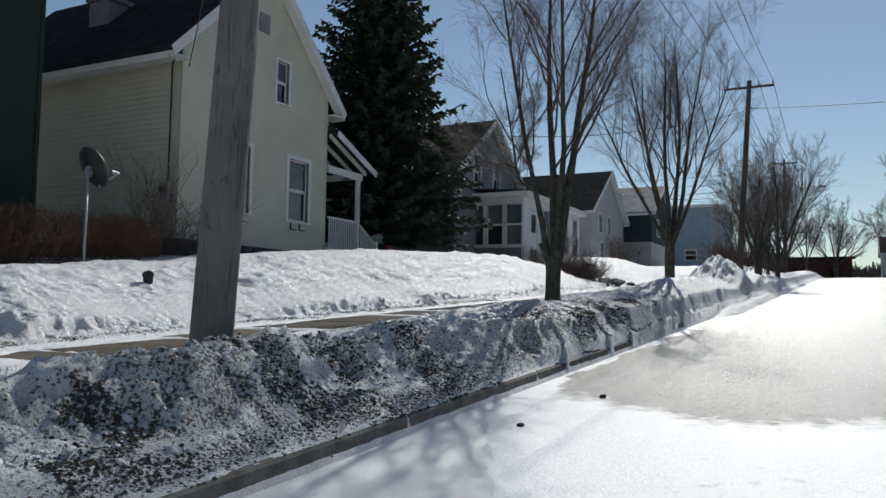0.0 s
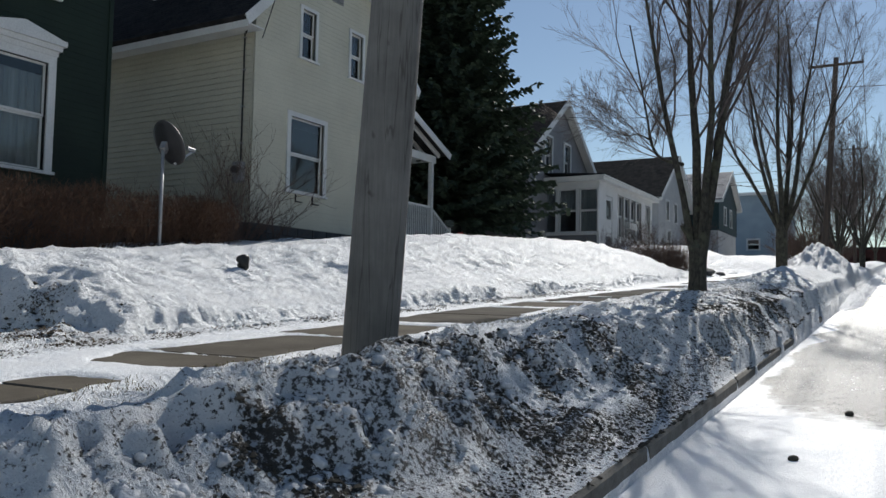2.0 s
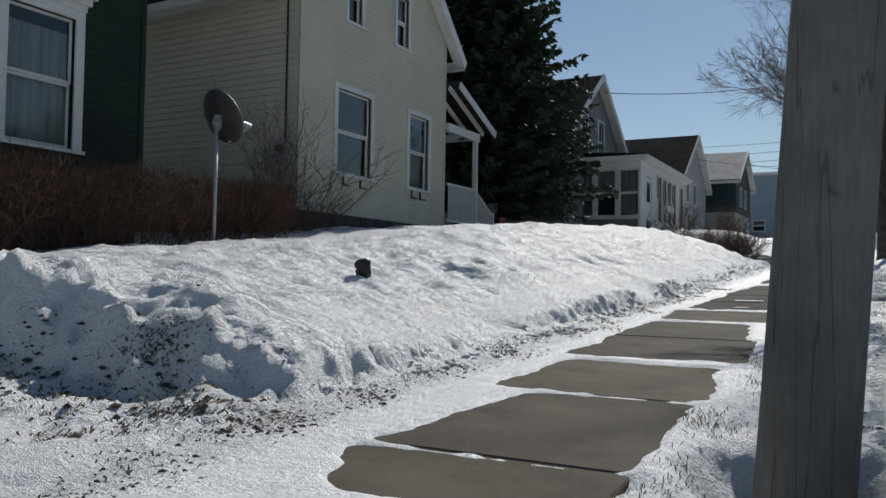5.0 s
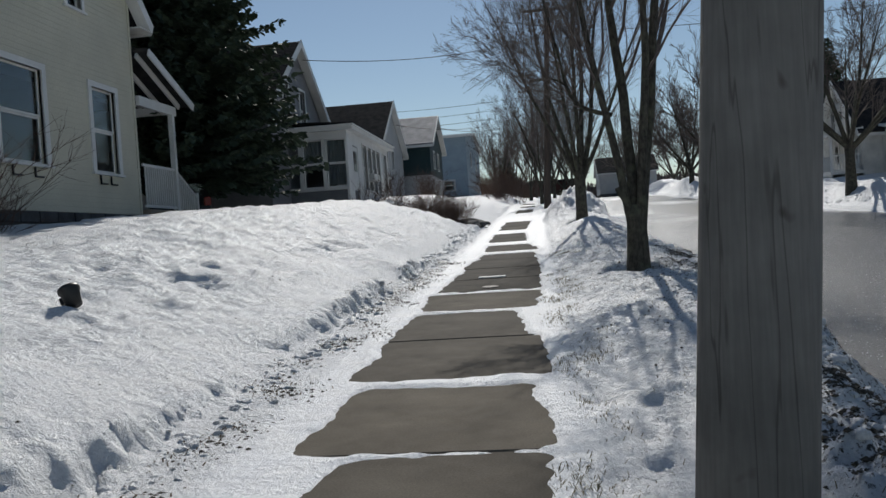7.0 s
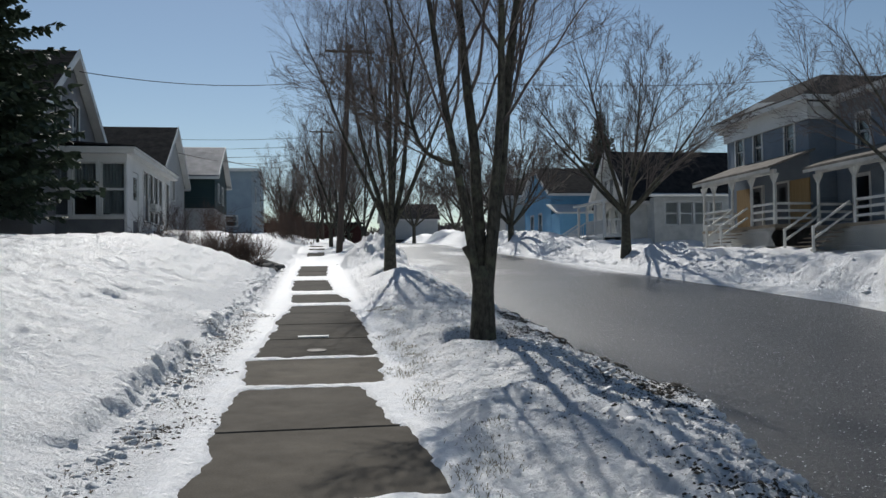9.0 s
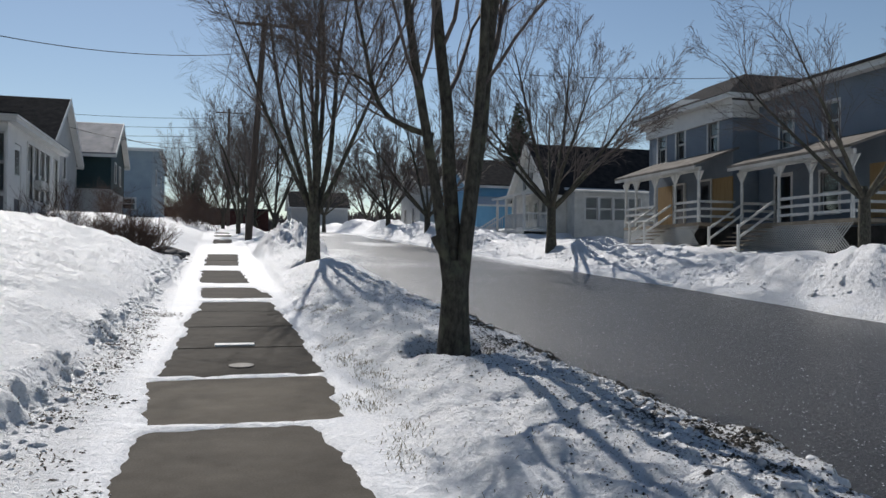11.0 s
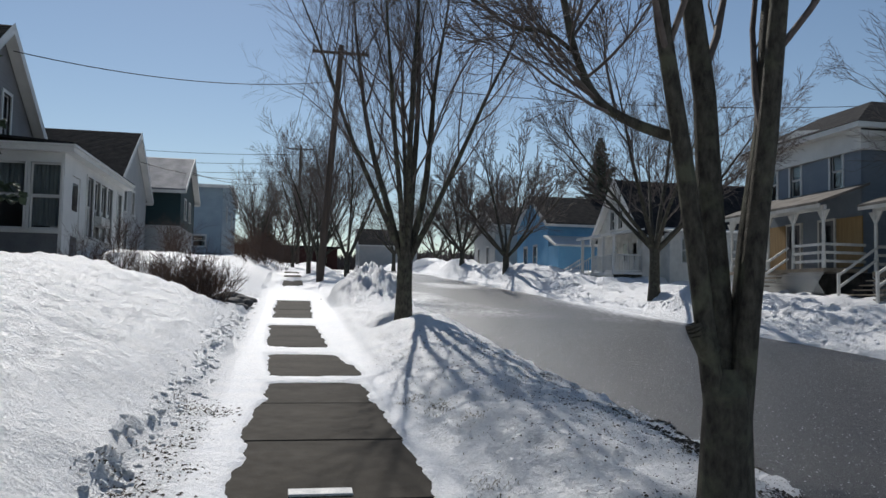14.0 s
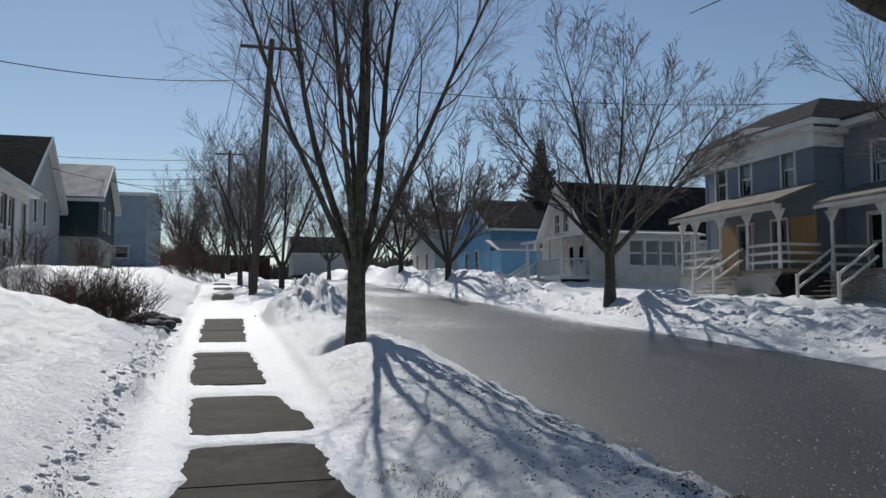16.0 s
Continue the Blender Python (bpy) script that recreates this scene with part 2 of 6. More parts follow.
TEAL = surface("teal_siding", (0.012, 0.034, 0.036), (0.02, 0.048, 0.05), 0.6, 1.0, 35, 0.12, 0.002)
SLATE = surface("blue_grey_siding", (0.26, 0.33, 0.38), (0.33, 0.4, 0.45), 0.65, 1.0, 35, 0.12, 0.002)
DUSTBLUE = surface("dusty_blue_siding", (0.16, 0.195, 0.24), (0.21, 0.25, 0.295), 0.65, 1.0, 35, 0.12, 0.002)
SKYBLUE = surface("sky_blue_siding", (0.13, 0.34, 0.55), (0.18, 0.42, 0.63), 0.6, 1.0, 35, 0.12, 0.002)
SHINGLE = surface("dark_shingles", (0.02, 0.02, 0.022), (0.045, 0.043, 0.042), 0.95, 3.0, 45, 0.6, 0.008, spec=0.05)
PORCHROOF = surface("weathered_roofing", (0.12, 0.11, 0.095), (0.24, 0.22, 0.2), 0.9, 2.0, 45, 0.4, 0.006, spec=0.1)
TIN = surface("ribbed_metal_roofing", (0.16, 0.17, 0.2), (0.27, 0.28, 0.31), 0.7, 1.5, 30, 0.1, 0.002, metal=0.2, spec=0.2)
STONE = surface("dark_foundation_stone", (0.035, 0.035, 0.037), (0.09, 0.09, 0.09), 0.85, 2.5, 40, 0.6, 0.01)
GREYBASE = surface("grey_foundation_paint", (0.12, 0.125, 0.135), (0.17, 0.175, 0.18), 0.8, 2.0, 40, 0.3, 0.004)
TAN = surface("tan_plywood", (0.26, 0.17, 0.075), (0.36, 0.24, 0.11), 0.7, 1.5, 40, 0.15, 0.002, stretch=(6, 6, 0.6))
RAWWOOD = surface("weathered_wood", (0.2, 0.16, 0.12), (0.33, 0.28, 0.21), 0.8, 3, 50, 0.3, 0.003)
POLEWOOD = make_pole_wood()
FARPOLE = surface("brown_pole_wood", (0.06, 0.045, 0.035), (0.12, 0.09, 0.07), 0.85, 5, 40, 0.4, 0.005, stretch=(1, 1, 0.06))
BARK1 = make_bark("tree_bark", (0.028, 0.025, 0.021), (0.10, 0.092, 0.074), 26)
TWIG = surface("twig_bark", (0.085, 0.068, 0.062), (0.17, 0.14, 0.125), 0.85, 8, 40, 0.2, 0.002)
HEDGE = surface("rusty_hedge_twigs", (0.066, 0.036, 0.023), (0.15, 0.082, 0.05), 0.85, 5, 30, 0.2, 0.002)
BUSH = surface("bush_twigs", (0.07, 0.045, 0.035), (0.13, 0.085, 0.065), 0.85, 5, 30, 0.2, 0.002)
NEEDLE = surface("spruce_needles", (0.036, 0.058, 0.038), (0.075, 0.105, 0.065), 0.75, 3, 30, 0.2, 0.002)
METAL = surface("grey_galvanised_metal", (0.3, 0.3, 0.31), (0.45, 0.45, 0.46), 0.5, 6, 40, 0.1, 0.001, metal=0.5)
DISHGREY = surface("dish_grey", (0.03, 0.03, 0.032), (0.05, 0.05, 0.052), 0.5, 4, 40, 0.05, 0.001)
BLACK = surface("black_plastic", (0.008, 0.008, 0.008), (0.02, 0.02, 0.02), 0.45, 6, 40, 0.1, 0.001)
DEADLEAF = surface("dead_leaves", (0.07, 0.05, 0.03), (0.17, 0.12, 0.07), 0.85, 20, 60, 0.3, 0.002)
GRASS = surface("dry_grass", (0.14, 0.12, 0.06), (0.26, 0.22, 0.12), 0.8, 9, 40, 0.1, 0.001)
SOIL = surface("dirt_clods", (0.03, 0.026, 0.02), (0.09, 0.075, 0.055), 0.9, 20, 80, 0.6, 0.006)
BRICKRED = surface("brick_red_wall", (0.05, 0.02, 0.017), (0.09, 0.032, 0.026), 0.85, 3, 40, 0.3, 0.004)
CURTAIN = surface("curtain_cloth", (0.3, 0.3, 0.3), (0.45, 0.45, 0.44), 0.9, 2, 30, 0.1, 0.002, stretch=(6, 6, 0.3))
# near-black colour stands in for the shade of unlit rooms
ROOMSHADE = surface("painted_room_shade", (0.03, 0.03, 0.032), (0.05, 0.05, 0.05), 0.9, 2, 20, 0.1, 0.002)
CARPAINT = surface("dark_car_paint", (0.01, 0.01, 0.012), (0.018, 0.018, 0.02), 0.3, 4, 60, 0.02, 0.001)
REDLENS = surface("red_tail_lens", (0.3, 0.01, 0.01), (0.4, 0.02, 0.02), 0.3, 8, 60, 0.05, 0.001)
RUBBER = surface("tyre_rubber", (0.015, 0.015, 0.015), (0.03, 0.03, 0.03), 0.85, 10, 60, 0.3, 0.002)
PLUG = surface("pale_patch", (0.62, 0.62, 0.6), (0.74, 0.73, 0.7), 0.7, 20, 80, 0.2, 0.002)
IRON = surface("cast_iron", (0.05, 0.045, 0.04), (0.1, 0.09, 0.08), 0.7, 20, 80, 0.4, 0.003, metal=0.4)
WIRE = surface("wire_black", (0.015, 0.015, 0.016), (0.03, 0.03, 0.03), 0.6, 5, 40, 0.1, 0.001)


# ---- mesh helpers ----
def mesh_ob(name, bm, material, parent=None, label="", smooth=False):
    me = bpy.data.meshes.new(name)
    bm.to_mesh(me)
    bm.free()
    if smooth:
        for p in me.polygons:
            p.use_smooth = True
    me.materials.append(material)
    ob = new(name, me)
    if parent is not None:
        ob.parent = parent
    if label:
        ob["label"] = label
    return ob


part = mesh_ob


def raw_ob(name, verts, faces, material, parent=None, label="", smooth=False):
    me = bpy.data.meshes.new(name)
    me.from_pydata([tuple(v) for v in verts], [], [tuple(f) for f in faces])
    me.update()
    if smooth:
        me.polygons.foreach_set("use_smooth", [True] * len(me.polygons))
    me.materials.append(material)
    ob = new(name, me)
    if parent is not None:
        ob.parent = parent
    if label:
        ob["label"] = label
    return ob


def thing(name, label, category, at=(0, 0, 0), group="", kind=""):
    e = new(name)
    e.location = at
    return tagged(e, label, category, group, kind)


def box(bm, x0, x1, y0, y1, z0, z1):
    vs = [bm.verts.new(p) for p in ((x0, y0, z0), (x1, y0, z0), (x1, y1, z0), (x0, y1, z0), (x0, y0, z1), (x1, y0, z1), (x1, y1, z1), (x0, y1, z1))]
    for f in ((3, 2, 1, 0), (4, 5, 6, 7), (0, 1, 5, 4), (1, 2, 6, 5), (2, 3, 7, 6), (3, 0, 4, 7)):
        bm.faces.new([vs[i] for i in f])
    return vs


def beam(bm, a, b, w, h=None, n=4):
    """A bar from a to b of width w and height h (square, or round with n sides)."""
    a, b, h = Vector(a), Vector(b), h or w
    d = (b - a).normalized()
    side = d.cross(Vector((0, 0, 1)))
    side = side.normalized() if side.length > 1e-4 else Vector((1, 0, 0))
    up = side.cross(d)
    rings = []
    for p in (a, b):
        if n == 4:
            offs = ((-w / 2, -h / 2), (w / 2, -h / 2), (w / 2, h / 2), (-w / 2, h / 2))
        else:
            offs = [(w / 2 * math.cos(2 * math.pi * k / n), h / 2 * math.sin(2 * math.pi * k / n)) for k in range(n)]
        rings.append([bm.verts.new(p + side * u + up * v) for u, v in offs])
    for k in range(n):
        bm.faces.new((rings[0][k], rings[0][(k + 1) % n], rings[1][(k + 1) % n], rings[1][k]))
    bm.faces.new(rings[0][::-1])
    bm.faces.new(rings[1])


def tube(bm, pts, radii, n=8, cap=True):
    rings = []
    for i, p in enumerate(pts):
        p = Vector(p)
        d = (Vector(pts[min(i + 1, len(pts) - 1)]) - Vector(pts[max(i - 1, 0)])).normalized()
        s = d.cross(Vector((0.31, 0.95, 0.05))).normalized()
        u = s.cross(d)
        rings.append([bm.verts.new(p + (s * math.cos(2 * math.pi * k / n) + u * math.sin(2 * math.pi * k / n)) * radii[i]) for k in range(n)])
    for a, b in zip(rings, rings[1:]):
        for k in range(n):
            bm.faces.new((a[k], a[(k + 1) % n], b[(k + 1) % n], b[k]))
    if cap:
        bm.faces.new(rings[0][::-1])
        bm.faces.new(rings[-1])


def bevel(bm, w):
    bmesh.ops.bevel(bm, geom=bm.edges[:], offset=w, segments=1, affect="EDGES")


# ---- the ground ----
SLOPE = 0.055                       # the street climbs along +y
SLAB = 1.49
WALK_L, WALK_R, WALK_R0 = -7.22, -5.74, 0.40
KERB_X, ROAD_R, ROAD_RIGHT = -3.34, -0.21, 6.2


# bare patches of the pavement: y from, to; left edge at both ends; right edge at both ends
BARE = [
    (3.05, 4.15, -6.50, -6.30, -5.66, -5.72), (4.62, 5.22, -6.75, -7.05, -5.70, -5.70), (5.28, 6.72, -7.02, -6.70, -5.76, -5.76),
    (6.80, 8.08, -7.08, -6.98, -5.76, -5.86), (8.28, 9.80, -7.12, -7.08, -5.74, -5.80), (9.70, 11.18, -7.12, -7.06, -5.92, -6.04),
    (11.27, 12.72, -7.08, -7.16, -5.84, -5.80), (12.80, 15.80, -7.12, -6.98, -5.78, -5.84), (15.60, 18.36, -7.05, -6.84, -5.80, -5.94),
    (18.78, 20.80, -6.92, -6.94, -5.84, -6.02), (21.55, 25.10, -7.0, -7.04, -6.10, -6.22), (26.55, 32.6, -7.02, -7.04, -6.22, -6.1),
]


def walk_snow(x, y):
    """Above zero where thin snow lies on the pavement."""
    x, y = np.asarray(x, float), np.asarray(y, float)
    ws = np.full(np.broadcast(x, y).shape, 0.5)
    wob = 0.07 * fbm(x * 2.3 + 3, y * 2.3 + 9, 4) + 0.03 * fbm(x * 9, y * 9, 2)
    for y0, y1, l0, l1, r0, r1 in BARE:
        f = np.clip((y - y0) / (y1 - y0), 0, 1)
        u = np.maximum(l0 + (l1 - l0) * f - x, x - r0 - (r1 - r0) * f) + 0.10
        v = np.maximum(y0 - y, y - y1) + 0.10
        ws = np.minimum(ws, np.minimum(np.maximum(u, v), 0) + np.hypot(np.maximum(u, 0), np.maximum(v, 0)) - 0.10)
    far = 0.45 - 1.1 * vnoise(x * 0.9 + 31, y * 0.3 + 7) + 0.5 * ss(0.35, 0.6, np.abs(x + 6.55))
    ws = np.where(y > 33, far, ws)
    return ws + wob


def lawn_plateau(y):
    p = 1.15 + 0.10 * ss(2, 9, y) + 0.36 * ss(9, 18, y)
    gap = ss(25.0, 28.5, y) * (1 - ss(32.0, 36.0, y))
    p = p - gap * 0.95
    return p - 0.45 * ss(38, 46, y)


def ground_r(x, y):
    """Height of the snow above the street's inclined plane."""
    x, y = np.asarray(x, float), np.asarray(y, float)
    lump = fbm(x * 0.9, y * 0.9, 4)
    fine = fbm(x * 4.0 + 5, y * 4.0, 4, 0.6)
    # lawn to the left of the pavement
    edge = -7.74 + 0.30 * ss(10, 20, y) - 0.12 * ss(24, 28, y) + 0.13 * fbm(y * 0.9 + 3.1, y * 0.0 + 2.2, 3)
    d = edge - x
    lev1, gap1 = cells(x * 4.3, y * 4.3, 2)
    lev2, gap2 = cells(x * 10.5, y * 10.5, 5)
    dj = d + 0.09 * fbm(x * 3.1, y * 3.1 + 5, 3) + 0.05 * (lev1 - 0.5) + 0.06 * (lev2 - 0.5)
    step = 0.12 + 0.42 * ss(0.3, 0.75, vnoise(y * 0.8 + 2, y * 0 + 5))
    crumb = 0.16 * (lev1 - 0.5) + 0.22 * (lev2 - 0.5) + 0.45 * (0.35 - np.abs(fbm(x * 3.4 + 7, y * 3.4, 4, 0.6)))
    top = lawn_plateau(y)
    lip = 0.30 + 0.10 * fbm(y * 0.5, y * 0 + 7, 2) + 0.10 * (1 - ss(4, 9, y))
    lawn = 0.43 + np.minimum(lip, np.maximum(top - 0.5, 0.05)) * (step * ss(0, 0.20, dj) + (1 - step) * ss(0.0, 1.0, d)) + np.maximum(top - 0.43 - lip, 0) * ss(0.1, 3.4, d) ** 0.85
    lawn = lawn + ss(0.15, 1.2, d) * (0.09 * lump + 0.062 * fine + 0.036 * fbm(x * 8.3, y * 7.1, 3) + 0.016 * fbm(x * 17, y * 15, 2)) + 0.10 * crumb * np.exp(-((d - 0.2) / 0.25) ** 2)
    # cleared path to the green house: the bank ends in a steep face
    low = 0.47 + 0.10 * ss(0.4, 3.0, d) + 0.35 * ss(4.0, 7.0, d) + 0.06 * lump + 0.04 * fine
    end = ss(5.25, 5.85, y + 0.28 * fbm(x * 1.1 + 2, y * 0.6, 3) + 0.10 * fine)
    lawn = lawn * end + np.minimum(low, lawn) * (1 - end)
    # rough bank end
    cut = np.exp(-((y - 5.7) / 0.8) ** 2) * ss(-0.1, 0.5, d)
    lawn = lawn + cut * (0.18 * lump + 0.09 * fine + 0.22 * crumb)
    # the pavement strip
    ws = walk_snow(x, y)
    path = WALK_R0 + np.clip(ws * 0.6, -0.035, 0.022) + 0.005 * fine
    # the terrace between pavement and kerb
    e = x - (WALK_R - 0.02)
    ridge = 0.04 * np.exp(-((x + 4.5) / 0.35) ** 2) * (1 - ss(8.5, 11.5, y)) + 0.10 * np.exp(-((x + 4.5) / 0.7) ** 2) * ss(9, 12, y)
    mound = 0.24 * np.exp(-((x + 4.45) / 0.9) ** 2 - ((y - 23.2) / 3.4) ** 2) + (0.85 + 0.4 * lump + 0.8 * crumb) * np.exp(-((x + 4.5) / 0.95) ** 2 - ((y - 31.5) / 1.7) ** 2) + 0.35 * np.exp(-((x + 3.9) / 0.8) ** 2 - ((y - 36.5) / 1.6) ** 2)
    ter = WALK_R0 + 0.03 + 0.08 * ss(0.1, 0.9, e) - 0.12 * ss(9, 13, y) * ss(-4.3, -3.4, x) - 0.13 * (1 - ss(7.0, 9.5, y)) * np.exp(-((x + 5.15) / 0.5) ** 2) + ridge + mound + ss(0.05, 0.6, e) * (0.07 * lump + 0.05 * fine + 0.02 * fbm(x * 8.3, y * 7.1, 2))
    # melted wells round trunks and the pole
    for tx, ty, w in ((-4.60, 13.1, 0.42), (-4.73, 23.5, 0.501), (-5.15, 5.62, 0.42)):
        ter = ter - (0.27 if w < 0.5 else 0.42) * np.exp(-(((x - tx) ** 2 + (y - ty) ** 2) / w ** 2) ** 2)
    near = 1 - ss(6.5, 10.5, y)
    rough = 1 - 0.75 * ss(15, 24, y)
    foot = KERB_X + 0.02 - 0.42 * near + 0.08 * fbm(y * 1.3, y * 0 + 4, 3)
    width = (0.24 + 0.48 * near) * (1 + 0.25 * fbm(y * 0.7 + 9, y * 0 + 1, 2))
    xw = x + (0.35 * rough + 0.65 * near) * (0.34 * fbm(x * 1.3 + 8, y * 1.3, 3) + 0.10 * (lev1 - 0.5) + 0.07 * (lev2 - 0.5))
    face = 1 - (1 - np.clip((xw - foot + width) / width, 0, 1)) ** 1.6
    face = face * ss(0, 0.2, face)
    low = -0.055 + 0.15 * (1 - ss(foot - 0.05, KERB_X - 0.05, x)) + 0.018 * fine + 0.02 * crumb
    ter = ter * (1 - face) + low * face + (0.6 * rough + 0.4 * near) * np.sin(np.clip(face * 0.9 + 0.1, 0, 1) * math.pi) * (0.34 * crumb + 0.09 * fine + 0.06 * fbm(x * 8, y * 8 + 3, 3))
    ter = ter + near * (0.14 * crumb + 0.08 * lump + 0.03 * fbm(x * 9, y * 9, 2)) * np.exp(-((x + 4.5) / 0.35) ** 2)
    s1 = ss(WALK_L - 0.35, WALK_L - 0.12, x)
    s2 = ss(WALK_R + 0.02, WALK_R + 0.25, x)
    r = lawn * (1 - s1) + path * s1 * (1 - s2) + ter * s2
    # driveway where the plough bank ends
    drive = (1 - ss(2.0, 2.9, y + 0.25 * fine)) * ss(WALK_R, WALK_R + 0.4, x)
    r = r * (1 - drive) + (0.36 - 0.5 * ss(-5.2, KERB_X, x) + 0.02 * fine) * drive
    # under the roadway
    under = ss(KERB_X - 0.02, KERB_X + 0.03, x)
    tongue = (ROAD_R - 0.12) + (1 - ss(0.0, 0.75, x - KERB_X + 0.10 * fine)) * ss(19, 25, y) * (0.30 + 0.06 * lump)
    r = r * (1 - under) + tongue * under
    # banks and lawns on the other side
    q = x - (ROAD_RIGHT + 0.25 * fbm(y * 0.35, y * 0 + 12, 2))
    heap = 0.55 + 0.50 * fbm(y * 0.23 + 4, y * 0 + 3, 2) + 0.25 * fbm(y * 0.6 + 1, y * 0 + 8, 2)
    heap = heap * (0.85 + 0.35 * np.exp(-((y - 24.5) / 3.5) ** 2)) + 0.35 * ss(44, 60, y)
    bank = ROAD_R - 0.1 + 0.25 * ss(0, 0.3, q) + np.maximum(heap + 0.35, 0.2) * ss(0.1, 1.9, q) - np.maximum(heap * 0.55 - 0.15, 0) * ss(2.4, 4.2, q)
    bank = bank + ss(0.2, 1.5, q) * (0.18 * lump + 0.09 * fine + 0.16 * fbm(x * 2.1, y * 2.1 + 3, 3) + 0.2 * crumb + 0.22 * fbm(x * 0.8 + 5, y * 0.8, 2))
    k = ss(-0.15, 0.0, q)
    r = r * (1 - k) + bank * k
    return r


def hill(y):
    """The inclined street, levelling off far away and behind."""
    y = np.asarray(y, float)
    return np.where(y < -20, -1.1, SLOPE * np.minimum(y, 95) + 0.02 * np.clip(y - 95, 0, 400))


def ground_z(x, y):
    return float(hill(y) + ground_r(x, y))


def lines(*spans):
    out = []
    for a, b, s in spans:
        out += list(np.arange(a, b - 1e-6, s))
    return np.array(out + [spans[-1][1]])


gx = lines((-900, -100, 100), (-100, -20, 8), (-20, -12, 0.4), (-12, -9.2, 0.065), (-9.2, -7.9, 0.05), (-7.9, -5.6, 0.035), (-5.6, -3.25, 0.03), (-3.25, -1.9, 0.06), (-1.9, 5.8, 0.7), (5.8, 10.5, 0.11), (10.5, 20, 0.8), (20, 100, 8), (100, 900, 100))
gy = lines((-300, -20, 20), (-20, -2, 1), (-2, 1.5, 0.15), (1.5, 11.5, 0.035), (11.5, 20, 0.055), (20, 34, 0.11), (34, 70, 0.35), (70, 120, 2), (120, 1500, 60))


def sheet(name, xs, ys, zfun, material, attr, afun):
    X, Y = np.meshgrid(xs, ys)
    Z = zfun(X, Y)
    nx, ny = len(xs), len(ys)
    me = bpy.data.meshes.new(name)
    me.vertices.add(nx * ny)
    me.vertices.foreach_set("co", np.stack([X, Y, Z], -1).astype(np.float32).ravel())
    i = (np.arange(ny - 1)[:, None] * nx + np.arange(nx - 1)[None, :]).ravel()
    quads = np.stack([i, i + 1, i + nx + 1, i + nx], -1)
    me.loops.add(quads.size)
    me.loops.foreach_set("vertex_index", quads.ravel().astype(np.int32))
    me.polygons.add(len(quads))
    me.polygons.foreach_set("loop_start", np.arange(0, quads.size, 4, dtype=np.int32))
    me.polygons.foreach_set("use_smooth", np.ones(len(quads), bool))
    me.update(calc_edges=True)
    a = me.attributes.new(attr, "FLOAT", "POINT")
    a.data.foreach_set("value", afun(X, Y).astype(np.float32).ravel())
    me.materials.append(material)
    return new(name, me)


def grit_at(x, y):
    """Dirt in the snow: ploughed bank by the kerb, scraped edges of the lawn; partly painted shade at the cut bank and
    near trunk.
    """
    apron = 0.25 * (1 - ss(5, 9, y)) - 0.12 * ss(9, 12, y)
    band = np.exp(-((x + 3.85 + apron) / 0.45) ** 2)
    near = (1 - 0.75 * ss(14, 22, y)) * ss(2.4, 4.0, y)
    patch = ss(0.42, 0.64, vnoise(x * 2.4 + 1, y * 1.9) * 0.65 + 0.35 * vnoise(x * 7, y * 6 + 3))
    g = band * (0.10 + (0.08 + 0.46 * patch) * near) + 0.75 * np.exp(-((x - KERB_X + 0.22) / 0.10) ** 2) * (1 - ss(9, 13, y)) * vnoise(x * 5, y * 3.3)
    g = np.minimum(g, 0.37) + 0.32 * (1 - 0.55 * ss(11, 14, y)) * ss(-5.3, -4.6, x) * (1 - ss(-3.9, -3.4, x)) * (1 - ss(17, 24, y)) * vnoise(x * 2 + 9, y * 0.9)
    g = g + 0.25 * np.exp(-((x + 7.55) / 0.2) ** 2) * vnoise(x * 0.7, y * 0.8 + 4) * (1 - ss(20, 30, y))
    # debris under the cut bank, made stronger to paint the face's shade too
    g = g + 0.85 * np.exp(-((x + 8.8) / 1.3) ** 2 - ((y - 5.45) / 0.45) ** 2) * vnoise(x * 1.7, y * 1.7)
    g = g + 0.14 * ss(6.0, 7.0, x) * (1 - ss(8.5, 10, x))
    # soil ring at the near trunk, also painting the shadow in its hollow
    g = g + 0.7 * np.exp(-(((x + 4.6) ** 2 + (y - 13.1) ** 2) / 0.44 ** 2))
    # the thin melted film on the pavement is smooth
    film = ss(WALK_L - 0.22, WALK_L - 0.02, x) * (1 - ss(WALK_R - 0.02, WALK_R + 0.35, x)) * (1 - ss(30, 45, y))
    return np.clip(g, 0, 1) * (1 - 0.7 * film) - film


tagged(sheet("ground", gx, gy, lambda X, Y: hill(Y) + ground_r(X, Y), SNOW, "grit", grit_at), "old granular snow over lawns and verges, gritty by the kerb", "snow", kind="structure")
rx = lines((KERB_X - 0.005, -0.5, 0.15), (-0.5, 7.2, 0.5))
ry = lines((-300, -20, 20), (-20, 0, 1), (0, 30, 0.25), (30, 100, 1), (100, 500, 40))
crown = lambda X, Y: hill(Y) + ROAD_R + 0.05 * (1 - ((X - 1.4) / 4.8) ** 2).clip(0, 1)
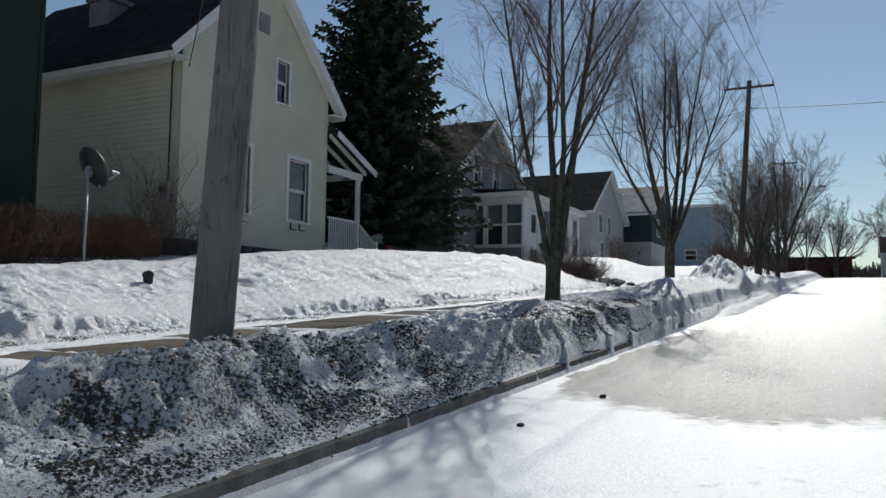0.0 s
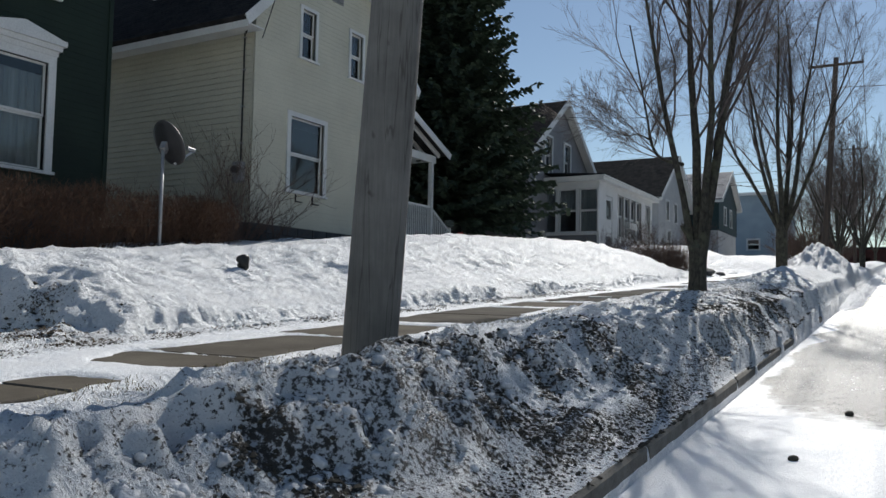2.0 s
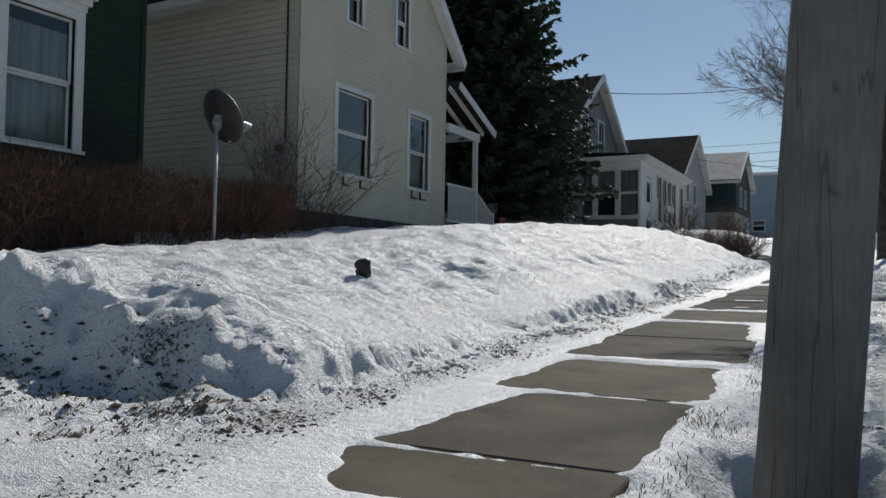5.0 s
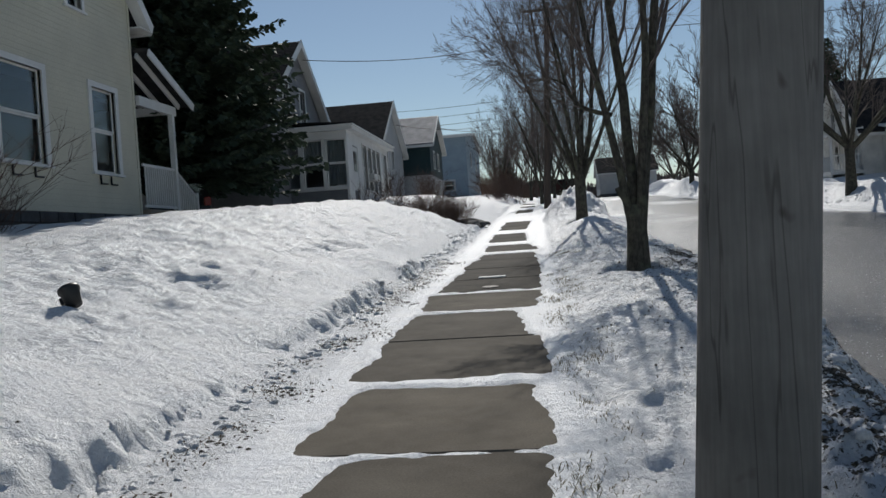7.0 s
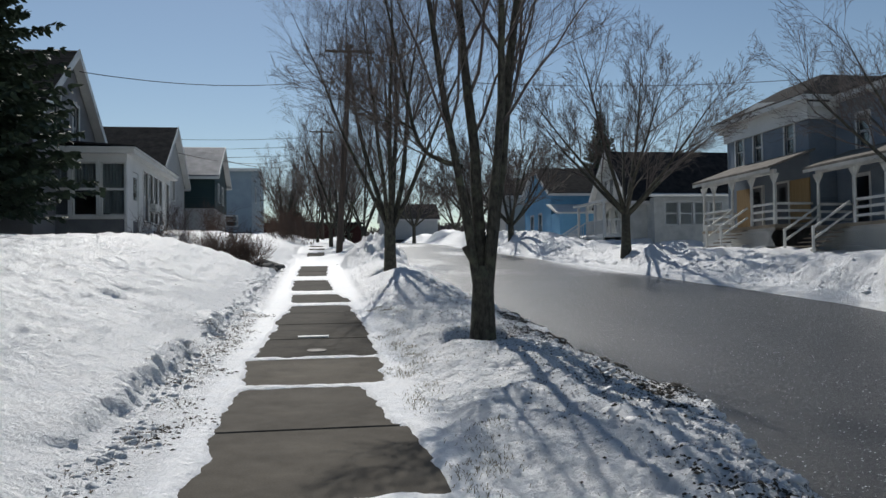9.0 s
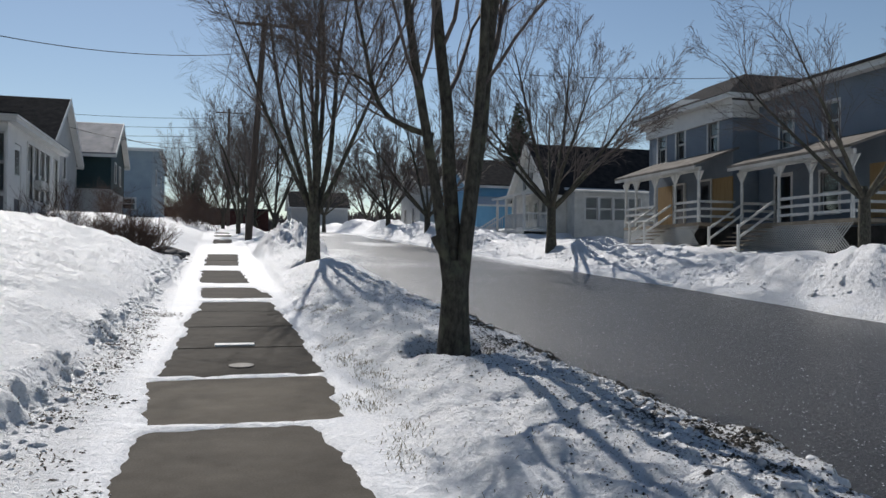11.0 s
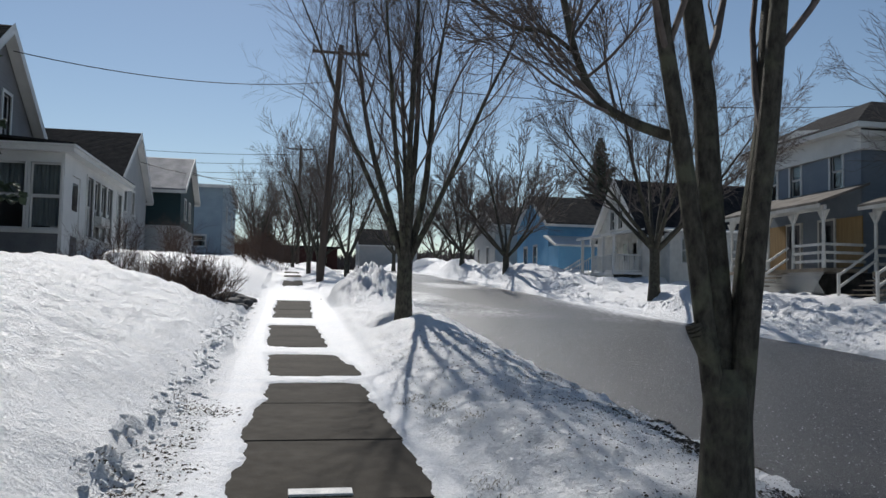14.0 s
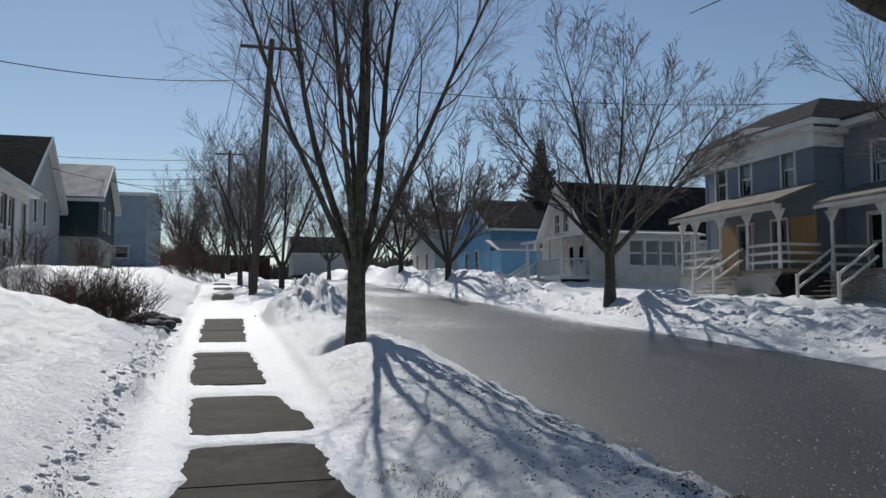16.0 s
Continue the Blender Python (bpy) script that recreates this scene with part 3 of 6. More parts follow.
# snow cover near and by the edges; the far term paints sun glare white
tagged(sheet("road", rx, ry, crown, ROAD, "snowy", lambda X, Y: np.clip(0.75 * (1 - ss(-3.2, -0.9, X + 0.25 * fbm(X * 0.5, Y * 0.5, 3))) * (1 - ss(7, 10.5, Y)) + (0.58 + 0.16 * fbm(X * 0.35 + 2, Y * 0.35, 3)) * (1 - ss(6.5, 9.5, Y + 2.6 * fbm(X * 0.22, Y * 0.3 + 6, 3))) + 0.12 * ss(5.2, 6.2, X) + (0.36 + 0.25 * fbm(X * 0.3, Y * 0.12, 3)) * ss(24, 40, Y) + 0.8 * (1 - ss(-3.25, -2.95, X + 0.3 * fbm(X * 0.9, Y * 0.9 + 4, 3))) * ss(6, 10, Y), 0, 1)), "wet dark asphalt road with thin ice and snow, far glare painted white", "road", kind="structure")

# ---- houses ----
class Frame2:
    """A wall's own axes: u along the wall, v up, w outwards."""

    def __init__(self, origin, u, w):
        self.o, self.u, self.w = Vector(origin), Vector(u), Vector(w)

    def p(self, u, v, w):
        return self.o + self.u * u + Vector((0, 0, v)) + self.w * w


def fbox(bm, fr, u0, u1, v0, v1, w0, w1):
    vs = [bm.verts.new(fr.p(*q)) for q in ((u0, v0, w0), (u1, v0, w0), (u1, v1, w0), (u0, v1, w0), (u0, v0, w1), (u1, v0, w1), (u1, v1, w1), (u0, v1, w1))]
    for f in ((3, 2, 1, 0), (4, 5, 6, 7), (1, 5, 4, 0), (2, 6, 5, 1), (3, 7, 6, 2), (0, 4, 7, 3)):
        bm.faces.new([vs[i] for i in f])


def spans_at(v, lo, hi, holes):
    """Intervals of a course between lo and hi that no opening takes."""
    out = [(lo, hi)]
    for a, b, c, d in holes:
        if c < v < d:
            nxt = []
            for s, e in out:
                if b <= s or a >= e:
                    nxt.append((s, e))
                else:
                    if a > s:
                        nxt.append((s, a))
                    if b < e:
                        nxt.append((b, e))
            out = nxt
    return [(s, e) for s, e in out if e - s > 0.01]


def wall(parent, fr, width, height, holes, mat, course=0.12, gable=None, name="wall", thick=0.14, lap=0.016, label=""):
    """A wall with lapped boards outside and a core behind, open at the holes; gable: rise of the peak above the height."""
    bm = bmesh.new()
    total = height + (gable or 0)
    rows = max(1, int(round(total / course)))
    ch = total / rows
    cuts = sorted({0.0, total, height, *[h[2] for h in holes], *[h[3] for h in holes], *[i * ch for i in range(rows + 1)]})
    cuts = [c for i, c in enumerate(cuts) if i == 0 or c - cuts[i - 1] > 0.004]
    lim = lambda v: (0, width) if v <= height or not gable else ((v - height) / gable * width / 2, width - (v - height) / gable * width / 2)
    for v0, v1 in zip(cuts, cuts[1:]):
        mid = (v0 + v1) / 2
        a0, b0 = lim(v0)
        a1, b1 = lim(v1)
        k0 = (v0 % ch) / ch if abs(v0 / ch - round(v0 / ch)) > 1e-3 else 0.0
        k1 = (v1 % ch) / ch if abs(v1 / ch - round(v1 / ch)) > 1e-3 else 1.0
        w0, w1 = lap * (1 - k0), lap * (1 - k1)
        for s, e in spans_at(mid, (a0 + a1) / 2, (b0 + b1) / 2, holes):
            ls, le = s == (a0 + a1) / 2, e == (b0 + b1) / 2
            q = ((a0 if ls else s, v0, -thick), (b0 if le else e, v0, -thick), (b1 if le else e, v1, -thick), (a1 if ls else s, v1, -thick),
                 (a0 if ls else s, v0, w0), (b0 if le else e, v0, w0), (b1 if le else e, v1, w1), (a1 if ls else s, v1, w1))
            vs = [bm.verts.new(fr.p(*c)) for c in q]
            for f in ((3, 2, 1, 0), (4, 5, 6, 7), (0, 1, 5, 4), (1, 2, 6, 5), (2, 3, 7, 6), (3, 0, 4, 7)):
                bm.faces.new([vs[i] for i in f])
    bmesh.ops.remove_doubles(bm, verts=bm.verts[:], dist=0.0004)
    return part(name, bm, mat, parent, label)


def window(parent, fr, u0, u1, v0, v1, trim=WHITE, casing=0.11, bars=1, cornice=False, cloth=None, kind="window", vbars=0):
    """A sash window in an opening: casing, sill, two sashes and panes."""
    bm = bmesh.new()
    c = casing
    for a in ((u0 - c, u0, v0 - 0.02, v1 + c), (u1, u1 + c, v0 - 0.02, v1 + c), (u0 - 0.001, u1 + 0.001, v1, v1 + c)):
        fbox(bm, fr, *a, -0.05, 0.045)
    win = part(kind, bm, trim, parent)
    bm = bmesh.new()
    fbox(bm, fr, u0 - c - 0.04, u1 + c + 0.04, v0 - 0.075, v0 - 0.02, -0.05, 0.08)
    part("window_sill", bm, trim, win)
    if cornice:
        bm = bmesh.new()
        um = (u0 + u1) / 2
        for k, (w, v) in enumerate(((0.02, 0.0), (0.07, 0.10), (0.13, 0.2))):
            fbox(bm, fr, u0 - c - w, u1 + c + w, v1 + c + v, v1 + c + v + 0.10, -0.02, 0.06 + 0.05 * k)
        vs = [bm.verts.new(fr.p(*q)) for q in ((u0 - c - 0.13, v1 + c + 0.3, 0.02), (u1 + c + 0.13, v1 + c + 0.3, 0.02), (um, v1 + c + 0.5, 0.02), (u0 - c - 0.13, v1 + c + 0.3, 0.13), (u1 + c + 0.13, v1 + c + 0.3, 0.13), (um, v1 + c + 0.5, 0.13))]
        for f in ((0, 2, 1), (3, 4, 5), (0, 3, 5, 2), (1, 2, 5, 4), (0, 1, 4, 3)):
            bm.faces.new([vs[i] for i in f])
        part("window_cornice", bm, trim, win)
    n = bars + 1
    h = (v1 - v0) / n
    s = 0.045
    for i in range(n):
        a, b = v0 + i * h, v0 + (i + 1) * h
        w = -0.06 - 0.03 * (1 - i % 2)
        bm = bmesh.new()
        for r in ((u0, u0 + s, a, b), (u1 - s, u1, a, b), (u0 + s, u1 - s, a, a + s), (u0 + s, u1 - s, b - s, b)):
            fbox(bm, fr, *r, w - 0.03, w)
        for k in range(vbars):
            um = u0 + (u1 - u0) * (k + 1) / (vbars + 1)
            fbox(bm, fr, um - 0.012, um + 0.012, a + s, b - s, w - 0.026, w - 0.003)
        part("sash", bm, trim, win)
        bm = bmesh.new()
        fbox(bm, fr, u0 + s, u1 - s, a + s, b - s, w - 0.018, w - 0.012)
        pane = part("pane", bm, GLASS, win)
        pane.visible_shadow = False
    if cloth:
        bm = bmesh.new()
        m = 24
        vs = []
        for k in range(m + 1):
            u = u0 + (u1 - u0) * k / m
            w = -0.2 + 0.03 * math.sin(k * 1.9)
            vs.append((bm.verts.new(fr.p(u, v0 + (v1 - v0) * cloth[0], w)), bm.verts.new(fr.p(u, v0 + (v1 - v0) * cloth[1], w))))
        for a, b in zip(vs, vs[1:]):
            bm.faces.new((a[0], b[0], b[1], a[1]))
        part("curtain", bm, CURTAIN, win)
    return win


def gable_roof(parent, fr, width, depth, height, rise, over=0.35, mat=SHINGLE, trim=WHITE, thick=0.16, name="roof", eave_w=0.4):
    """Two roof slopes over a gable wall (u along the gable, ridge into the house) with rake and eave boards."""
    roof = None
    run = width / 2
    ln = math.hypot(run, rise)
    for side in (0, 1):
        bm = bmesh.new()
        eu, ev = (-eave_w, height - rise / run * eave_w) if side == 0 else (width + eave_w, height - rise / run * eave_w)
        ru, rv = width / 2, height + rise
        nrm = (-rise / ln if side == 0 else rise / ln, run / ln)
        rows = max(6, int(ln / 0.14))
        pts = []
        for k in range(rows):
            for q, lift in ((k / rows, 0.012), ((k + 1) / rows, 0.0)):
                u, v = eu + (ru - eu) * q, ev + (rv - ev) * q
                pts.append((u + nrm[0] * (thick + lift), v + nrm[1] * (thick + lift)))
        loop = [(eu, ev)] + pts + [(ru, rv)]
        a = [bm.verts.new(fr.p(u, v, over)) for u, v in loop]
        b = [bm.verts.new(fr.p(u, v, -depth - over)) for u, v in loop]
        for i in range(len(loop)):
            j = (i + 1) % len(loop)
            bm.faces.new((a[i], b[i], b[j], a[j]))
        bm.faces.new(a[::-1])
        bm.faces.new(b)
        bmesh.ops.recalc_face_normals(bm, faces=bm.faces[:])
        ob = part(name, bm, mat, parent if roof is None else parent)
        roof = roof or ob
        # rake board and eave board
        bm = bmesh.new()
        for w0, w1 in ((over, over + 0.03),):
            q = [(eu, ev - 0.10), (ru, rv - 0.10), (ru, rv + thick * ln / run + 0.02), (eu + nrm[0] * (thick + 0.012), ev + nrm[1] * (thick + 0.012))]
            A = [bm.verts.new(fr.p(u, v, w0)) for u, v in q]
            B = [bm.verts.new(fr.p(u, v, w1)) for u, v in q]
            bm.faces.new(A)
            bm.faces.new(B[::-1])
            for i in range(4):
                bm.faces.new((A[i], A[(i + 1) % 4], B[(i + 1) % 4], B[i]))
        q = [(eu, ev - 0.08), (ru, rv - 0.08), (ru, rv - 0.02), (eu, ev - 0.02)]
        A = [bm.verts.new(fr.p(u, v, 0.03)) for u, v in q]
        B = [bm.verts.new(fr.p(u, v, over - 0.002)) for u, v in q]
        bm.faces.new(A)
        bm.faces.new(B[::-1])
        for i in range(4):
            bm.faces.new((A[i], A[(i + 1) % 4], B[(i + 1) % 4], B[i]))
        su = -1 if side == 0 else 1
        fbox(bm, fr, min(eu, eu + su * 0.03), max(eu, eu + su * 0.03), ev - 0.14, ev + 0.08, -depth - over, over)
        bmesh.ops.recalc_face_normals(bm, faces=bm.faces[:])
        part("eave_trim", bm, trim, parent)
        # soffit return
        bm = bmesh.new()
        u_in = 0 if side == 0 else width
        fbox(bm, fr, min(eu, u_in), max(eu, u_in), ev - 0.06, ev - 0.03, -depth, over)
        part("soffit", bm, trim, parent)
    return roof


def foundation(parent, x0, x1, y0, y1, z0, z1, mat, blocks=0.0):
    """Masonry under a house; with blocks, separate stones with recessed joints on the street side."""
    bm = bmesh.new()
    box(bm, x0 + 0.05, x1 - 0.05, y0 + 0.05, y1 - 0.05, z0, z1)
    f = part("foundation", bm, mat, parent)
    if blocks:
        k = 0
        z = z1
        while z > z0 + 0.1:
            h = blocks
            y = y0 - (k % 2) * 0.3
            while y < y1:
                a, b = max(y, y0), min(y + 0.6, y1)
                if b - a > 0.06:
                    bm = bmesh.new()
                    box(bm, x1 - 0.08, x1 + random.uniform(0.0, 0.02), a + 0.012, b - 0.012, max(z - h + 0.012, z0), z - 0.006)
                    bevel(bm, 0.012)
                    part("stone", bm, mat, f)
                y += 0.6
            z -= h
            k += 1
    return f


def house(name, label, x_front, y0, y1, z0, z1, rise, depth, mat, face=1, found=0.6, holes=(), side_holes=(), roof=SHINGLE, course=0.12, trim=WHITE, over=0.35, eave_w=0.4, blocks=0.0, fmat=STONE, lap=0.016):
    """A gabled house with its gable to the street. face: 1 looks towards +x, -1 towards -x."""
    h = thing(name, label, "house", (x_front, (y0 + y1) / 2, z0 - found))
    inv = Matrix.Translation(h.location).inverted()
    if face == 1:
        front = Frame2((x_front, y0, z0), (0, 1, 0), (1, 0, 0))
        back = Frame2((x_front - depth, y1, z0), (0, -1, 0), (-1, 0, 0))
        south = Frame2((x_front - depth, y0, z0), (1, 0, 0), (0, -1, 0))
        north = Frame2((x_front, y1, z0), (-1, 0, 0), (0, 1, 0))
        xa, xb = x_front - depth, x_front
    else:
        front = Frame2((x_front, y1, z0), (0, -1, 0), (-1, 0, 0))
        back = Frame2((x_front + depth, y0, z0), (0, 1, 0), (1, 0, 0))
        south = Frame2((x_front, y0, z0), (1, 0, 0), (0, -1, 0))
        north = Frame2((x_front + depth, y1, z0), (-1, 0, 0), (0, 1, 0))
        xa, xb = x_front, x_front + depth
    w, ht = y1 - y0, z1 - z0
    wall(h, front, w, ht, [q[:4] for q in holes], mat, course, rise, lap=lap * 0.4)
    wall(h, south, depth, ht, [q[:4] for q in side_holes], mat, course * 1.2, lap=0.032)
    wall(h, back, w, ht, [], mat, 0.5, rise)
    wall(h, north, depth, ht, [], mat, 0.5)
    gable_roof(h, front, w, depth, ht, rise, over, roof, trim, eave_w=eave_w)
    foundation(h, xa, xb, y0, y1, z0 - found, z0, fmat, blocks)
    # corner boards
    for fr, u in ((front, 0), (front, w), (south, 0), (south, depth)):
        bm = bmesh.new()
        fbox(bm, fr, u - (0.0 if u == 0 else 0.09), u + (0.09 if u == 0 else 0.0), 0, ht, -0.02, 0.024)
        part("corner_board", bm, trim if trim is not WHITE else mat, h)
    for q in holes:
        window(h, front, *q[:4], **(q[4] if len(q) > 4 else {}))
    for q in side_holes:
        window(h, south, *q[:4], **(q[4] if len(q) > 4 else {}))
    # added near-black floor and wall, unseen, keep the inside dark
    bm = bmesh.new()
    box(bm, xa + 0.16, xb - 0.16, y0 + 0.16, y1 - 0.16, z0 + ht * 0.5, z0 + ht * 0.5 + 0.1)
    part("shade_floor", bm, ROOMSHADE, h)
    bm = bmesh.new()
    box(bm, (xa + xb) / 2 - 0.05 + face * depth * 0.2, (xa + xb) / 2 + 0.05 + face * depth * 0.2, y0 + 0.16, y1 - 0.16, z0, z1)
    part("shade_wall", bm, ROOMSHADE, h)
    for c in h.children:
        c.matrix_parent_inverse = inv
    return h, front, south


def settle(h):
    """Parts made in world places keep them under their thing."""
    inv = Matrix.Translation(h.location).inverted()
    for c in h.children:
        c.matrix_parent_inverse = inv


# cream house
cream, cf, cs = house("cream_house", "cream clapboard house with a steep dark shingle roof", -15.57, 15.42, 21.95, 2.87, 8.1, 3.2, 9.0, CREAM, 1, 1.7,
    holes=[(1.38, 2.74, 0.95, 2.86, dict(casing=0.13)), (4.55, 5.55, 0.95, 2.86, dict(casing=0.13)), (1.72, 2.28, 4.5, 5.78, dict(casing=0.09)), (3.85, 4.42, 4.5, 5.78, dict(casing=0.09))], blocks=0.24, eave_w=0.55, over=0.3, lap=0.02)
# dark green house
green, gf, gs = house("dark_green_house", "very dark green clapboard house with ornate white windows", -15.75, 4.9, 11.55, 2.6, 8.6, 3.2, 9.0, GREEN, 1, 1.5,
    holes=[(4.2, 5.3, 0.75, 2.75, dict(casing=0.15, cornice=True, cloth=(0.0, 0.9))), (4.2, 5.3, 4.05, 5.7, dict(casing=0.15, cornice=True)), (1.2, 2.3, 0.75, 2.75, dict(casing=0.15, cornice=True))])
# grey house with its glazed porch
grey, hf, hs = house("grey_house", "grey sided gabled house with dark shingles", -15.25, 30.9, 38.5, 2.6, 7.15, 2.8, 9.5, GREY, 1, 1.2,
    holes=[(2.0, 2.7, 4.05, 5.6, dict(casing=0.1)), (4.2, 4.9, 4.05, 5.6, dict(casing=0.1))])
# white house beyond
white, wf, ws_ = house("white_house", "white clapboard house with a dark roof and shutters", -15.2, 51.0, 59.3, 3.6, 7.9, 2.9, 10, LTGREY, 1, 0.9,
    holes=[(1.9, 2.6, 2.9, 4.1, {}), (4.0, 4.7, 2.9, 4.1, {}), (2.2, 3.0, 0.9, 2.2, {})], side_holes=[(7.6, 8.4, 1.4, 2.4, {})])
# teal house
teal, tf, ts = house("teal_house", "dark teal upper storey over a pale base, metal roof", -13.4, 60.6, 67.6, 6.4, 8.75, 2.2, 8, TEAL, 1, 3.0,
    holes=[(1.9, 2.6, 0.6, 1.8, {}), (4.2, 4.9, 0.6, 1.8, {})], side_holes=[(3.0, 3.8, 0.8, 1.6, {})], roof=TIN, fmat=LTGREY)
# slate house
slate, sf, ss_ = house("slate_house", "blue-grey house with a snow covered low roof", -13.0, 86, 104, 6.0, 12.2, 1.1, 12, SLATE, 1, 2.0,
    holes=[(5, 6, 3.4, 4.8, {}), (12, 13, 3.4, 4.8, {})], side_holes=[(9.5, 10.6, 0.6, 1.6, {})], roof=SNOW, fmat=GREYBASE)
# houses over the road
blue, bf, bs = house("dusty_blue_house", "two-storey dusty blue house with broad white cornice", 15.9, 38.0, 45.4, 3.7, 9.4, 0.6, 9, DUSTBLUE, -1, 1.6,
    holes=[(0.9, 1.65, 3.6, 5.1, {}), (2.7, 3.45, 3.6, 5.1, {}), (5.5, 6.25, 3.6, 5.1, {})], side_holes=[(3.2, 4.0, 3.6, 5.1, {})])
pale, pf, ps = house("pale_cottage", "off-white gabled cottage with a dark roof", 12.6, 51.4, 58.0, 3.6, 6.4, 3.1, 12, OFFWHITE, -1, 0.8,
    holes=[(2.1, 2.7, 3.1, 4.2, {}), (3.3, 3.9, 3.1, 4.2, {})])
sky_h, kf, ks = house("sky_blue_house", "sky blue sided house with a dark roof", 11.6, 65, 73, 4.0, 8.0, 2.2, 12, SKYBLUE, -1, 0.8, holes=[(2, 2.8, 0.8, 2.4, {}), (4.5, 5.3, 0.8, 2.4, {})], side_holes=[(7.5, 8.8, 0.8, 1.8, {})])

# ---- trees ----
def skeleton_tree(rng, trunk_r, trunk_h, limbs, levels, twig, kids, droop, boughs=(), curves=()):
    """Segments (a, ra, b, rb, level) of a bare tree that forks low into long limbs."""
    segs = []

    def grow(p, d, r, length, level):
        n = {1: 12, 2: 8, 3: 5, 4: 3}.get(level, 2)
        step = length / n
        q, rr = p.copy(), r
        up = 0.015 if level == 1 else (0.05 if level == 2 else 0.03 - droop)
        spots = []
        for i in range(n):
            wob = 0.034 if level == 1 else (0.11 if level == 2 else 0.12)
            d = (d + Vector((rng.gauss(0, wob), rng.gauss(0, wob), rng.gauss(0, wob * 0.6) + up))).normalized()
            nq = q + d * step
            f = (i + 1) / n
            nr = r * (1 - f) ** 0.85 + twig * 0.8
            segs.append((q.copy(), rr, nq.copy(), nr, level))
            spots.append((q.copy(), nq.copy(), d.copy(), nr, f))
            q, rr = nq, nr
        if level >= levels:
            return
        m = kids[level - 1]
        for k in range(m):
            f = (k + rng.uniform(0.2, 0.8)) / m
            f = 0.22 + 0.78 * f if level == 1 else 0.12 + 0.88 * f
            a, b, kd, kr, _ = spots[min(n - 1, int(f * n))]
            kp = a.lerp(b, rng.random())
            side = kd.cross(Vector((rng.gauss(0, 1), rng.gauss(0, 1), rng.gauss(0, 1))))
            if side.length < 1e-3:
                continue
            ang = rng.uniform(0.35, 0.7) if level > 1 else rng.uniform(0.4, 0.75)
            nd = kd * math.cos(ang) + side.normalized() * math.sin(ang)
            nd.z = nd.z + (0.12 if level < 3 else 0.0)
            grow(kp, nd.normalized(), max(twig, min(kr * 0.55, r * 0.30)), length * (rng.uniform(0.34, 0.56) if level < 3 else rng.uniform(0.5, 0.8)) * (1.1 - 0.5 * f), level + 1)

    top = Vector((0.02, 0.0, trunk_h))
    heights = [-0.35, 0.05, 0.25, trunk_h * 0.55, trunk_h * 0.85, trunk_h]
    radii = [1.4, 1.2, 1.05, 0.98, 0.95, 0.5]
    for k in range(5):
        segs.append((Vector((0.02 * k / 5, 0, heights[k])), trunk_r * radii[k], Vector((0.02 * (k + 1) / 5, 0, heights[k + 1])), trunk_r * radii[k + 1], 0))
    for az, tilt, rr, ln in limbs:
        a, t = radians(az), radians(tilt)
        d = Vector((math.sin(t) * math.cos(a), math.sin(t) * math.sin(a), math.cos(t)))
        start = top - Vector((0, 0, rng.uniform(0.3, 0.45))) + Vector((math.cos(a), math.sin(a), 0)) * trunk_r * (0.9 - rr) * 0.85
        grow(start, d, trunk_r * rr, ln, 1)
    for ox, oz, az, tilt, rr, ln in boughs:
        a, t = radians(az), radians(tilt)
        grow(Vector((ox, 0, oz)), Vector((math.sin(t) * math.cos(a), math.sin(t) * math.sin(a), math.cos(t))), rr, ln, 1)
    for pts, r0, r1, twigs in curves:
        pts = [Vector(p) for p in pts]
        fine = []
        for i in range(len(pts) - 1):
            a, b, c, d = pts[max(i - 1, 0)], pts[i], pts[i + 1], pts[min(i + 2, len(pts) - 1)]
            for k in range(4):
                t = k / 4
                fine.append(0.5 * (2 * b + (c - a) * t + (2 * a - 5 * b + 4 * c - d) * t * t + (3 * b - a - 3 * c + d) * t ** 3))
        fine.append(pts[-1])
        m = len(fine) - 1
        for k in range(m):
            segs.append((fine[k], r0 + (r1 - r0) * k / m, fine[k + 1], r0 + (r1 - r0) * (k + 1) / m, 1))
        for _ in range(twigs):
            k = rng.randrange(m // 4, m)
            d = (fine[k + 1] - fine[k]).normalized()
            nd = (d + Vector((rng.gauss(0, 0.6), rng.gauss(0, 0.6), rng.gauss(0.15, 0.5)))).normalized()
            grow(fine[k], nd, max(twig, r1 * 0.8), rng.uniform(0.5, 1.3), 2)
    return segs


